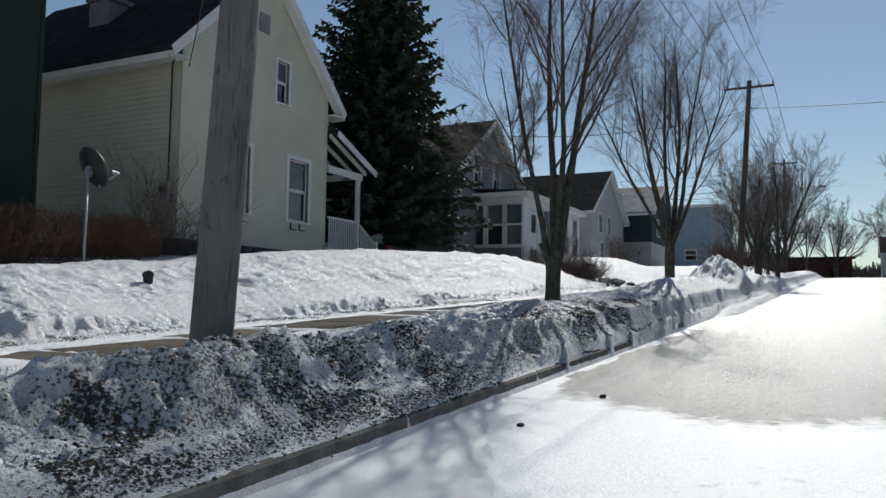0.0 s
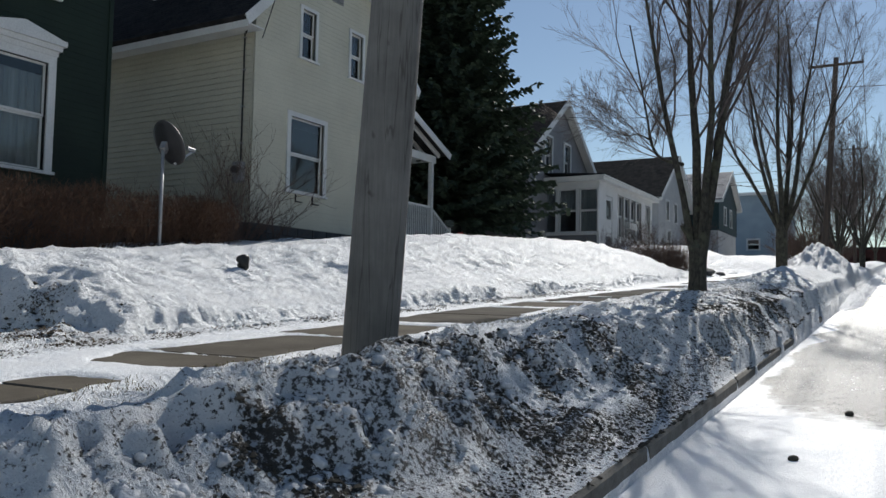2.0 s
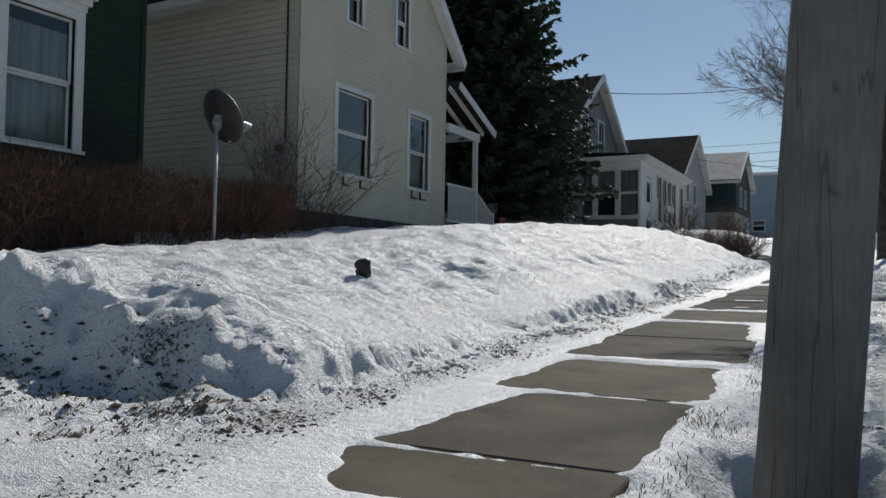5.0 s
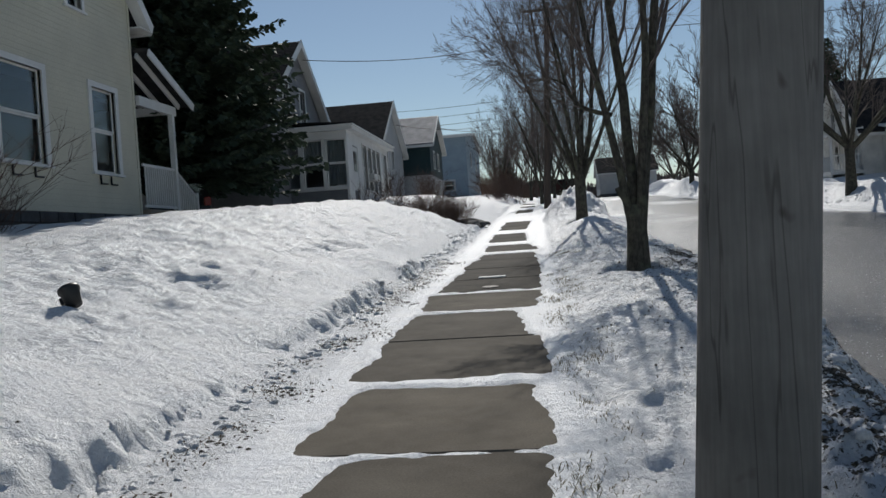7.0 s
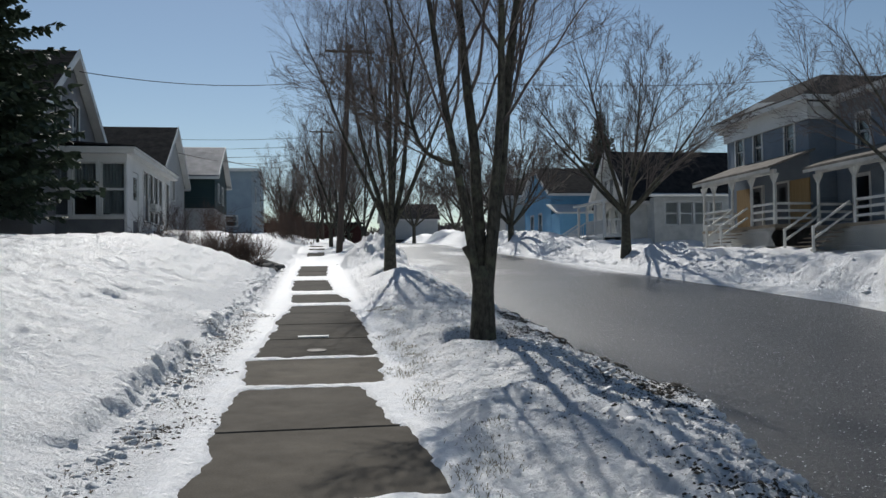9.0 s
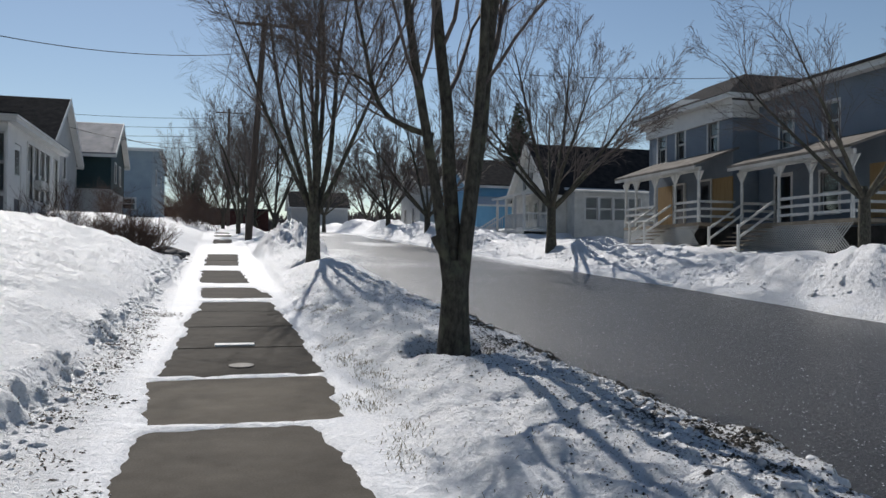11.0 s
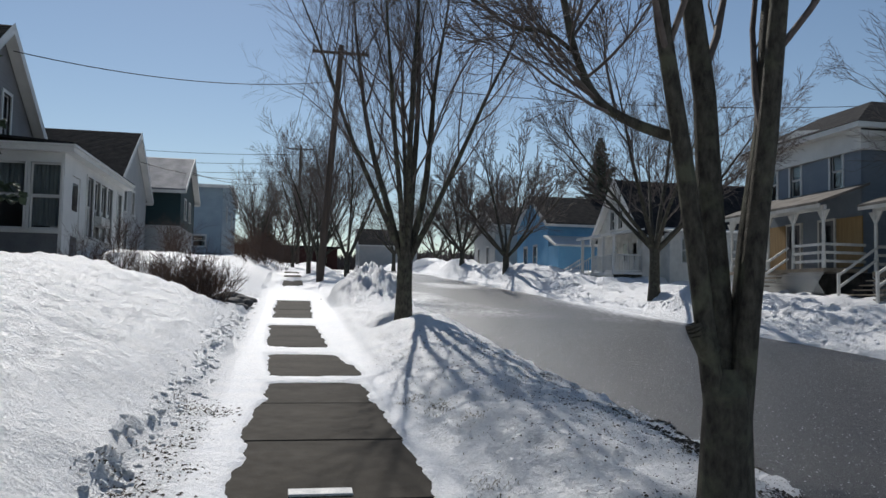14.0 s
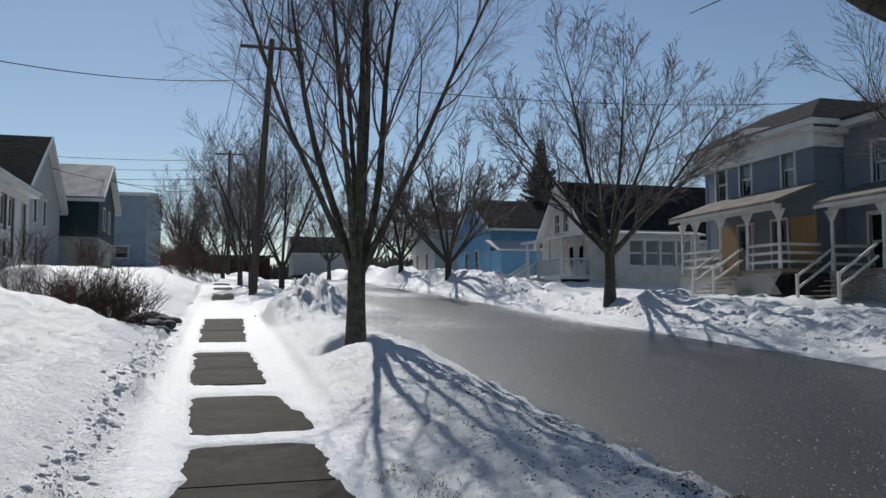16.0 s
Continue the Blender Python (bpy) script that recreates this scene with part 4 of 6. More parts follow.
def tree(name, label, at, seed, trunk_r, trunk_h, limbs, levels=5, twig=0.004, kids=(9, 7, 5, 3), droop=0.0, group="", turn=0, boughs=(), curves=()):
    rng = random.Random(seed)
    segs = skeleton_tree(rng, trunk_r, trunk_h, limbs, levels, twig, kids, droop, boughs, curves)
    t = thing(name, label, "tree", at, group)
    t.rotation_euler = (0, 0, turn)
    for pname, pick, mat in (("trunk", lambda L: L <= 1, BARK1), ("crown", lambda L: L > 1, TWIG)):
        verts, faces = [], []
        for a, ra, b, rb, L in segs:
            if not pick(L):
                continue
            n = 12 if L == 0 else (9 if L == 1 else (5 if L == 2 else 3))
            d = (b - a).normalized()
            s = d.cross(Vector((0.31, 0.95, 0.05))).normalized()
            u = s.cross(d)
            k0 = len(verts)
            for p, r in ((a, ra), (b, rb)):
                for k in range(n):
                    c, sn = math.cos(2 * math.pi * k / n), math.sin(2 * math.pi * k / n)
                    w = 1 + (0.06 * math.sin(k * 2.1 + p.z * 5) if L < 2 else 0)
                    verts.append(p + (s * c + u * sn) * r * w)
            for k in range(n):
                faces.append((k0 + k, k0 + (k + 1) % n, k0 + n + (k + 1) % n, k0 + n + k))
        raw_ob(pname, verts, faces, mat, t, smooth=True)
    return t


tree("street_tree", "bare street tree forking low into stout mossy limbs, in gritty snow", (-4.60, 13.1, 1.2), 11, 0.125, 0.85,
     [(185, 5, 0.44, 6.0), (120, 2, 0.60, 6.8), (330, 4, 0.5, 6.4), (5, 12, 0.64, 6.6)], levels=5, kids=(13, 9, 5, 4), twig=0.0014, 
     curves=[([(-0.20, 0, 1.97), (-0.42, 0.06, 2.04), (-0.62, 0.12, 2.17), (-0.73, 0.16, 2.42), (-0.79, 0.2, 2.75), (-0.92, 0.25, 3.4), (-1.1, 0.3, 4.3)], 0.030, 0.011, 16),
             ([(-0.72, 0.15, 2.4), (-0.9, 0.12, 2.5), (-1.1, 0.05, 2.49), (-1.35, 0.0, 2.62)], 0.014, 0.006, 7),
             ([(-0.10, -0.03, 0.93), (-0.17, -0.05, 1.03), (-0.19, -0.05, 1.07)], 0.06, 0.045, 0)])
LV = [(20, 22, 0.5, 6.2), (80, 30, 0.42, 5.6), (150, 26, 0.48, 6.0), (200, 38, 0.38, 5.4), (275, 18, 0.5, 6.2), (330, 37, 0.42, 5.4), (60, 8, 0.5, 6.4), (240, 30, 0.4, 5.8)]
tree("street_tree", "bare street tree with a vase-shaped crown in a melted snow well", (-4.73, 23.5, 1.9), 5, 0.14, 1.5, [(az, tl * 0.72, rr, ln) for az, tl, rr, ln in LV], levels=5, kids=(12, 8, 5, 3), twig=0.0013)
vase = tree("street_tree", "bare upright tree further along the street", (-3.9, 50.0, 2.95), 15, 0.14, 1.6, [(a, t * 0.75, r, l * 1.05) for a, t, r, l in LV[:6]], levels=4, kids=(10, 7, 5), twig=0.0042, group="trees along the street")
LB = [(a, 46, 0.46, 6.6) for a in (10, 75, 140, 200, 265, 320)] + [(40, 16, 0.5, 7.8), (220, 24, 0.5, 7.8)]
tree("street_tree", "bare spreading tree over the far snowbank", (7.3, 38.8, 2.75), 23, 0.2, 2.0, LB, levels=5, twig=0.0045, kids=(11, 8, 4, 3), droop=0.02)
broad = tree("street_tree", "bare round-crowned tree across the road", (7.3, 60.8, 3.3), 27, 0.22, 2.2, LB, levels=4, twig=0.010, kids=(10, 7, 5), droop=0.02)
tree("street_tree", "bare tree beside the blue house, twigs hanging over the bank", (12.9, 27.0, 2.1), 33, 0.18, 2.4, LB[:6], levels=5, twig=0.0035, kids=(10, 7, 4, 2), droop=0.05)
for k, (x, y, s) in enumerate(((-5.2, 52, 130), (-5.6, 58, 250), (-4.6, 66, 300), (-6.5, 74, 20), (-9.5, 80, 100), (-10, 92, 210), (-4.5, 96, 0), (8.5, 84, 140))):
    copy_thing(vase, pose(x, y, float(hill(y)) + 0.25, 0, 0, s))
for k, (x, y, s) in enumerate(((7.6, 76, 10), (5.5, 105, 90), (12, 112, 150), (-2, 125, 80), (-9, 118, 220), (18, 96, 290), (-24, 100, 30), (-30, 120, 170), (22, 125, 200))):
    t = copy_thing(broad, pose(x, y, float(hill(y)) + 0.2, 0, 0, s))
    t["label"] = "bare tree far up the street"
    t["group"] = "trees far up the street"


def spruce(at, height, radius, seed, label, layers=44, skirt=0.06):
    """A conifer: trunk, and whorls of drooping boughs set with needle sprays."""
    rng = random.Random(seed)
    t = thing("spruce_tree", label, "tree", at)
    bm = bmesh.new()
    tube(bm, [(0, 0, z) for z in (-0.3, 0.5, height * 0.5, height)], [radius * 0.075, radius * 0.065, radius * 0.04, 0.02], 8)
    part("trunk", bm, BARK1, t, smooth=True)
    verts, faces = [], []
    for i in range(layers):
        f = i / (layers - 1)
        z = height * (skirt + (0.99 - skirt) * f)
        reach = radius * (1 - f) ** 0.85 * (0.82 if i < 2 else 1.0) + 0.12
        n = max(5, int(17 * (1 - f) + 6))
        for k in range(n):
            a = 2 * math.pi * (k + rng.random()) / n
            L = reach * rng.uniform(0.72, 1.12)
            dr = -0.28 * (1 - f) + 0.35 * f + rng.uniform(-0.1, 0.1)
            m = max(4, int(L / 0.16))
            for s in range(m):
                q = (s + 0.6) / m
                base = Vector((math.cos(a) * L * q, math.sin(a) * L * q, z + dr * L * q + 0.22 * L * q * q))
                for h in range(5):
                    b2 = a + rng.uniform(-1.3, 1.3)
                    ln = (0.22 + 0.30 * (1 - q)) * rng.uniform(0.6, 1.2) * min(1.0, 0.4 + reach / 2)
                    tip = base + Vector((math.cos(b2) * ln, math.sin(b2) * ln, rng.uniform(-0.22, 0.10)))
                    w = Vector((-math.sin(b2), math.cos(b2), rng.uniform(-0.7, 0.7))) * 0.075 * rng.uniform(0.7, 1.3)
                    k0 = len(verts)
                    verts += [base - w * 0.6, base.lerp(tip, 0.5) - w + Vector((0, 0, 0.02)), tip, base.lerp(tip, 0.5) + w - Vector((0, 0, 0.02)), base + w * 0.6]
                    faces.append((k0, k0 + 1, k0 + 2, k0 + 3, k0 + 4))
    raw_ob("crown", verts, faces, NEEDLE, t)
    return t


spruce((-17.05, 27.4, 2.4), 15.5, 4.3, 3, "tall dark green spruce between two houses", 50, skirt=0.12)
spruce((17.5, 70.0, 3.9), 11.5, 2.9, 8, "dark spruce standing behind the cottage", 34)
spruce((-9.5, 100.0, 5.4), 6.0, 1.8, 9, "small dark spruce at the end of the street", 20)

# ---- poles ----
def utility_pole(label, base, lean, height, r0, r1, arm_z, mat, arm=2.5):
    p = thing("utility_pole", label, "utility pole", base)
    bm = bmesh.new()
    n = 12
    tube(bm, [(lean * (z), 0, z) for z in [-0.4 + (height + 0.4) * k / n for k in range(n + 1)]], [r0 + (r1 - r0) * k / n for k in range(n + 1)], 20)
    part("pole", bm, mat, p, smooth=True)
    if arm:
        bm = bmesh.new()
        beam(bm, (lean * arm_z - arm / 2, -0.16, arm_z), (lean * arm_z + arm / 2, -0.16, arm_z), 0.1, 0.12)
        bevel(bm, 0.01)
        part("crossarm", bm, mat, p)
        for u in (-0.48, -0.2, 0.2, 0.48):
            bm = bmesh.new()
            tube(bm, [(lean * arm_z + u * arm, -0.16, arm_z + z) for z in (0.05, 0.12, 0.2, 0.26)], [0.02, 0.05, 0.05, 0.02], 8)
            part("insulator", bm, METAL, p)
    return p


near_pole = utility_pole("weathered grey wooden utility pole leaning beside the pavement", (-5.15, 5.62, 0.60), 0.068, 11.5, 0.19, 0.14, 10.6, POLEWOOD)
utility_pole("brown wooden utility pole with a single crossarm", (-5.4, 45.0, 2.9), 0.062, 10.6, 0.17, 0.12, 10.2, FARPOLE)
utility_pole("far brown wooden utility pole", (-6.0, 88.0, 5.2), 0.0, 11.6, 0.17, 0.12, 11.2, FARPOLE)

# ---- pavement slabs and kerb ----
pave = tagged(new("pavement"), "weathered concrete pavement slabs under melting snow", "pavement", kind="structure")
bm = bmesh.new()
box(bm, WALK_L, WALK_R, 0.008, SLAB - 0.008, -0.12, 0.0)
bevel(bm, 0.008)
slab_me = bpy.data.meshes.new("slab")
bm.to_mesh(slab_me)
bm.free()
slab_me.materials.append(CONCRETE)
damp_me = slab_me.copy()
damp_me.materials[0] = DAMP
for k in range(-4, 44):
    y = 0.82 + k * SLAB
    ob = new("slab", damp_me if y > 12.5 else slab_me)
    ob.parent = pave
    ob.matrix_basis = pose(0, y, hill(y) + WALK_R0 + random.uniform(-0.004, 0.004), math.degrees(math.atan(SLOPE)), 0, 0)
kerb = tagged(new("kerb"), "worn concrete kerb edging the road", "kerb", kind="structure")
bm = bmesh.new()
box(bm, KERB_X - 0.15, KERB_X, 0.006, 2.994, -0.35, 0.15)
bevel(bm, 0.02)
kerb_me = bpy.data.meshes.new("kerbstone")
bm.to_mesh(kerb_me)
bm.free()
kerb_me.materials.append(KERB)
for k in range(-3, 14):
    y = k * 3.0
    ob = new("kerbstone", kerb_me)
    ob.parent = kerb
    ob.matrix_basis = pose(0, y, float(hill(y)) + ROAD_R, math.degrees(math.atan(SLOPE)), 0, 0)

# ---- porches and fittings of the houses ----
def slab_roof(parent, pts, thick, mat, name="porch_roof"):
    """A flat sheet through four corners, with thickness downwards."""
    bm = bmesh.new()
    a = [bm.verts.new(p) for p in pts]
    b = [bm.verts.new(Vector(p) - Vector((0, 0, thick))) for p in pts]
    bm.faces.new(a)
    bm.faces.new(b[::-1])
    for i in range(4):
        bm.faces.new((a[i], b[i], b[(i + 1) % 4], a[(i + 1) % 4]))
    bmesh.ops.recalc_face_normals(bm, faces=bm.faces[:])
    return part(name, bm, mat, parent)


def one_beam(parent, name, a, b, w, h, mat, label="", n=4):
    bm = bmesh.new()
    beam(bm, a, b, w, h, n)
    return part(name, bm, mat, parent, label)


def railing(parent, a, b, height, mat, gap=0.12, rails=(0.08, 1.0), thick=0.05, bal=0.035):
    """Rails from a to b with upright balusters between."""
    a, b = Vector(a), Vector(b)
    for f in rails:
        z = Vector((0, 0, height * f))
        one_beam(parent, "rail", a + z, b + z, thick, thick * 1.3, mat)
    if gap:
        n = max(2, int((b - a).length / gap))
        for k in range(1, n):
            p = a.lerp(b, k / n)
            one_beam(parent, "baluster", p + Vector((0, 0, height * rails[0])), p + Vector((0, 0, height)), bal, bal, mat)


# side porch of the cream house
sp = thing("side_porch", "white wooden side porch with open rafters and balusters", "porch", (-15.4, 23.0, 2.5))
slab_roof(sp, [(-15.15, 21.95, 7.0), (-15.15, 24.35, 5.98), (-18.6, 24.35, 5.98), (-18.6, 21.95, 7.0)], 0.09, SHINGLE)
one_beam(sp, "fascia", (-15.12, 21.97, 6.88), (-15.12, 24.4, 5.86), 0.04, 0.2, WHITE)
for x in (-15.45, -15.95, -16.5, -17.1, -17.7, -18.3):
    one_beam(sp, "rafter", (x, 21.97, 6.84), (x, 24.2, 5.88), 0.06, 0.14, WHITE)
one_beam(sp, "beam", (-15.5, 21.98, 5.72), (-15.5, 24.0, 5.72), 0.1, 0.24, WHITE)
one_beam(sp, "beam", (-15.5, 23.78, 5.74), (-18.5, 23.78, 5.74), 0.1, 0.22, WHITE)
for x in (-15.5, -18.4):
    one_beam(sp, "post", (x, 23.78, 3.0), (x, 23.78, 5.62), 0.13, 0.13, WHITE)
bm = bmesh.new()
box(bm, -18.6, -15.35, 21.97, 24.0, 2.85, 3.0)
part("deck", bm, RAWWOOD, sp)
bm = bmesh.new()
box(bm, -15.42, -15.36, 21.97, 23.95, 2.2, 2.84)
part("skirt", bm, OFFWHITE, sp)
railing(sp, (-15.5, 22.0, 3.0), (-15.5, 23.72, 3.0), 1.12, WHITE, 0.11)
railing(sp, (-15.5, 23.9, 2.95), (-15.5, 25.0, 2.35), 1.1, WHITE, 0.13)
one_beam(sp, "newel", (-15.5, 25.05, 2.0), (-15.5, 25.05, 3.55), 0.1, 0.1, WHITE)
for k in range(4):
    bm = bmesh.new()
    box(bm, -17.0, -15.6, 24.0 + 0.28 * k, 24.3 + 0.28 * k, 2.78 - 0.17 * k, 2.84 - 0.17 * k)
    part("step", bm, RAWWOOD, sp)
for zz in range(2):
    bm = bmesh.new()
    box(bm, -17.0 + 1.3 * zz, -16.9 + 1.3 * zz, 24.0, 25.1, 1.8, 2.25)
    part("stringer", bm, RAWWOOD, sp)
settle(sp)
# fittings of the cream house
bm = bmesh.new()
for k in range(6):
    fbox(bm, cf, 3.0, 3.42, 6.45 + k * 0.085, 6.51 + k * 0.085, 0.0, 0.05)
fbox(bm, cf, 2.96, 3.46, 6.4, 7.0, -0.02, 0.02)
part("gable_vent", bm, GREY, cream)
for u in (1.62, 2.3, 4.68, 5.12):
    bm = bmesh.new()
    fbox(bm, cf, u, u + 0.03, 0.68, 0.86, 0.02, 0.05)
    fbox(bm, cf, u, u + 0.26, 0.66, 0.69, 0.02, 0.06)
    part("shelf_bracket", bm, BLACK, cream)
bm = bmesh.new()
tube(bm, [cs.p(8.72, v, 0.05) for v in (1.4, 3.0, 4.5, 4.95)], [0.022] * 4, 8)
tube(bm, [cs.p(8.72, 4.95, 0.05), cs.p(8.85, 5.0, 0.08), cs.p(8.95, 4.98, 0.12)], [0.022] * 3, 8)
part("service_conduit", bm, BLACK, cream)
bm = bmesh.new()
for k, (dz, du) in enumerate(((0.0, 0.16), (0.08, 0.24), (0.16, 0.30))):
    tube(bm, [cs.p(8.72, 4.95 - dz, 0.07), cs.p(8.72 + du * 0.5, 4.72 - dz, 0.16), cs.p(8.72 + du, 4.85 - dz * 0.5, 0.24), cs.p(9.02, 5.1, 0.2)], [0.014] * 4, 6)
part("drip_loops", bm, BLACK, cream)
for v in (1.9, 2.8, 3.7, 4.5):
    bm = bmesh.new()
    fbox(bm, cs, 8.67, 8.77, v, v + 0.03, 0.0, 0.078)
    part("pipe_clip", bm, METAL, cream)
bm = bmesh.new()
fbox(bm, cs, 8.55, 8.85, 0.95, 1.45, 0.02, 0.16)
part("meter_box", bm, METAL, cream)
bm = bmesh.new()
tube(bm, [cs.p(8.7, 1.25, 0.16), cs.p(8.7, 1.25, 0.27)], [0.09, 0.085], 12)
part("meter_glass", bm, DISHGREY, cream)
bm = bmesh.new()
for z0, z1, w in ((8.6, 10.35, 0.42), (10.35, 10.5, 0.5)):
    box(bm, -20.35 - w, -20.35 + w, 17.1 - w, 17.1 + w, z0, z1)
part("chimney", bm, GREYBASE, cream)
bm = bmesh.new()
tube(bm, [(-20.35, 17.1, z) for z in (10.45, 10.75, 10.78, 10.95)], [0.16, 0.16, 0.24, 0.2], 12)
part("chimney_pipe", bm, METAL, cream)
settle(cream)

# glazed porch of the grey house
gp = thing("glazed_porch", "white glazed porch with tall windows on a grey base", "porch", (-13.9, 37.2, 2.5))
PX0, PX1, PY0, PY1, PZ0, PZ1 = -15.75, -12.9, 33.1, 41.2, 3.9, 6.15
sfr = Frame2((PX0, PY0, PZ0), (1, 0, 0), (0, -1, 0))
efr = Frame2((PX1, PY0, PZ0), (0, 1, 0), (1, 0, 0))
nfr = Frame2((PX1, PY1, PZ0), (-1, 0, 0), (0, 1, 0))
sh = [(0.15 + 0.92 * k, 0.78 + 0.15 + 0.92 * k, 0.12, 1.95) for k in range(3)]
eh = [(0.85, 1.75, -1.2, 1.75)] + [(2.5 + 0.92 * k, 2.5 + 0.78 + 0.92 * k, 0.12, 1.95) for k in range(4)] + [(6.9, 7.6, 0.12, 1.95)]
wall(gp, sfr, PX1 - PX0, PZ1 - PZ0, sh, WHITE, 2.3, thick=0.1, lap=0.004)
wall(gp, efr, PY1 - PY0, PZ1 - PZ0, eh, WHITE, 2.3, thick=0.1, lap=0.004)
wall(gp, nfr, PX1 - PX0, PZ1 - PZ0, [], WHITE, 2.3, thick=0.1, lap=0.004)
for k, q in enumerate(sh):
    window(gp, sfr, *q, casing=0.06, cloth=(0.05, 1.0) if k == 2 else (0.5, 1.0))
for k, q in enumerate(eh[1:]):
    window(gp, efr, *q, casing=0.06, cloth=(0.35, 1.0))
bm = bmesh.new()
box(bm, PX0 + 0.1, PX1 - 0.04, PY0 + 0.04, PY1 - 0.04, 1.9, PZ0)
part("porch_base", bm, GREYBASE, gp)
bm = bmesh.new()
fbox(bm, efr, 0.87, 1.73, 0.002, 1.73, -0.08, -0.03)
d = part("door", bm, WHITE, gp)
bm = bmesh.new()
fbox(bm, efr, 1.02, 1.58, 0.75, 1.55, -0.03, -0.022)
part("pane", bm, GLASS, d)
bm = bmesh.new()
box(bm, PX0, PX1 + 0.28, PY0 - 0.28, PY1 + 0.28, PZ1, PZ1 + 0.14)
box(bm, PX0, PX1 + 0.34, PY0 - 0.34, PY1 + 0.34, PZ1 + 0.14, PZ1 + 0.2)
part("cornice", bm, WHITE, gp)
slab_roof(gp, [(PX0 + 0.5, PY0 - 0.3, PZ1 + 0.42), (PX1 + 0.3, PY0 - 0.3, PZ1 + 0.25), (PX1 + 0.3, PY1 + 0.3, PZ1 + 0.25), (PX0 + 0.5, PY1 + 0.3, PZ1 + 0.42)], 0.06, SHINGLE)
bm = bmesh.new()
fbox(bm, efr, 3.35, 4.5, 0.5, 0.8, 0.0, 0.3)
bevel(bm, 0.02)
part("window_box", bm, OFFWHITE, gp)
# added near-black sheet, keeps the porch dark behind its glass
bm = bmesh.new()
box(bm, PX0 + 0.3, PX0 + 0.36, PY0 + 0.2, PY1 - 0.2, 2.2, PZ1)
part("shade_wall", bm, ROOMSHADE, gp)
settle(gp)
window(grey, hs, 3.2, 4.3, 0.55, 1.15, casing=0.09, bars=0)
settle(grey)

# dark car parked between the houses
car = thing("parked_car", "dark estate car parked in the drive behind the snow", "car", (-17.6, 27.6, 2.45))
prof = [(-2.2, 0.35), (-2.25, 0.75), (-2.15, 1.05), (-1.95, 1.52), (-1.4, 1.66), (0.4, 1.66), (1.1, 1.12), (2.0, 0.98), (2.25, 0.75), (2.25, 0.35)]
bm = bmesh.new()
rings = [[bm.verts.new((0.9 * s * (0.86 if z > 1.3 else 1), y, z)) for y, z in prof] for s in (-1, 1)]
bm.faces.new(rings[0])
bm.faces.new(rings[1][::-1])
for k in range(len(prof)):
    q = (k + 1) % len(prof)
    bm.faces.new((rings[0][k], rings[1][k], rings[1][q], rings[0][q]))
bmesh.ops.recalc_face_normals(bm, faces=bm.faces[:])
bevel(bm, 0.05)
part("body", bm, CARPAINT, car)
for s in (-1, 1):
    for y in (-1.35, 1.4):
        bm = bmesh.new()
        tube(bm, [(s * 0.72, y, 0.33), (s * 0.93, y, 0.33)], [0.33, 0.33], 18)
        part("wheel", bm, RUBBER, car)
    bm = bmesh.new()
    box(bm, s * 0.78 - 0.1, s * 0.78 + 0.1, -2.27, -2.16, 0.8, 1.05)
    bevel(bm, 0.02)
    part("tail_light", bm, REDLENS, car, "red tail light")
bm = bmesh.new()
box(bm, -0.65, 0.65, -2.13, -2.06, 1.1, 1.48)
part("rear_window", bm, GLASS, car)
car.rotation_euler = (0, 0, radians(35))

# ---- dusty blue house: cornice, wing and porches ----
bm = bmesh.new()
box(bm, 15.75, 25.1, 37.85, 45.55, 8.7, 9.5)
part("frieze", bm, WHITE, blue)
bm = bmesh.new()
box(bm, 15.25, 25.4, 37.35, 46.05, 9.5, 9.72)
part("cornice", bm, WHITE, blue)
bm = bmesh.new()
v = [bm.verts.new(p) for p in ((15.2, 37.3, 9.73), (25.4, 37.3, 9.73), (25.4, 46.1, 9.73), (15.2, 46.1, 9.73), (18.0, 40.0, 11.3), (22.5, 40.0, 11.3), (22.5, 43.4, 11.3), (18.0, 43.4, 11.3))]
for f in ((3, 2, 1, 0), (4, 5, 6, 7), (0, 1, 5, 4), (1, 2, 6, 5), (2, 3, 7, 6), (3, 0, 4, 7)):
    bm.faces.new([v[i] for i in f])
part("hip_roof", bm, SHINGLE, blue)
settle(blue)
wing = thing("house_wing", "blue-grey two-storey wing with a low porch", "house", (17.4, 34, 2.0))
wfr = Frame2((17.2, 37.9, 3.5), (0, -1, 0), (-1, 0, 0))
wall(wing, wfr, 9.0, 5.9, [(1.5, 2.3, 3.6, 5.1), (4.2, 5.0, 3.6, 5.1), (1.2, 2.2, 0.3, 2.4), (4.0, 5.0, 0.6, 2.3)], DUSTBLUE, 0.12)
wall(wing, Frame2((17.2, 28.9, 3.5), (1, 0, 0), (0, -1, 0)), 8, 5.9, [], DUSTBLUE, 0.12)
for q in ((1.5, 2.3, 3.6, 5.1), (4.2, 5.0, 3.6, 5.1), (1.2, 2.2, 0.3, 2.4), (4.0, 5.0, 0.6, 2.3)):
    window(wing, wfr, *q)
bm = bmesh.new()
box(bm, 17.4, 25.2, 29.0, 37.8, 1.5, 3.5)
part("foundation", bm, STONE, wing)
bm = bmesh.new()
box(bm, 16.7, 25.4, 28.4, 37.9, 9.4, 9.65)
part("cornice", bm, WHITE, wing)
slab_roof(wing, [(16.6, 28.4, 9.75), (25.4, 28.4, 10.6), (25.4, 37.9, 10.6), (16.6, 37.9, 9.75)], 0.1, SHINGLE, "roof")
# added near-black sheet, keeps the wing dark behind its windows
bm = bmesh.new()
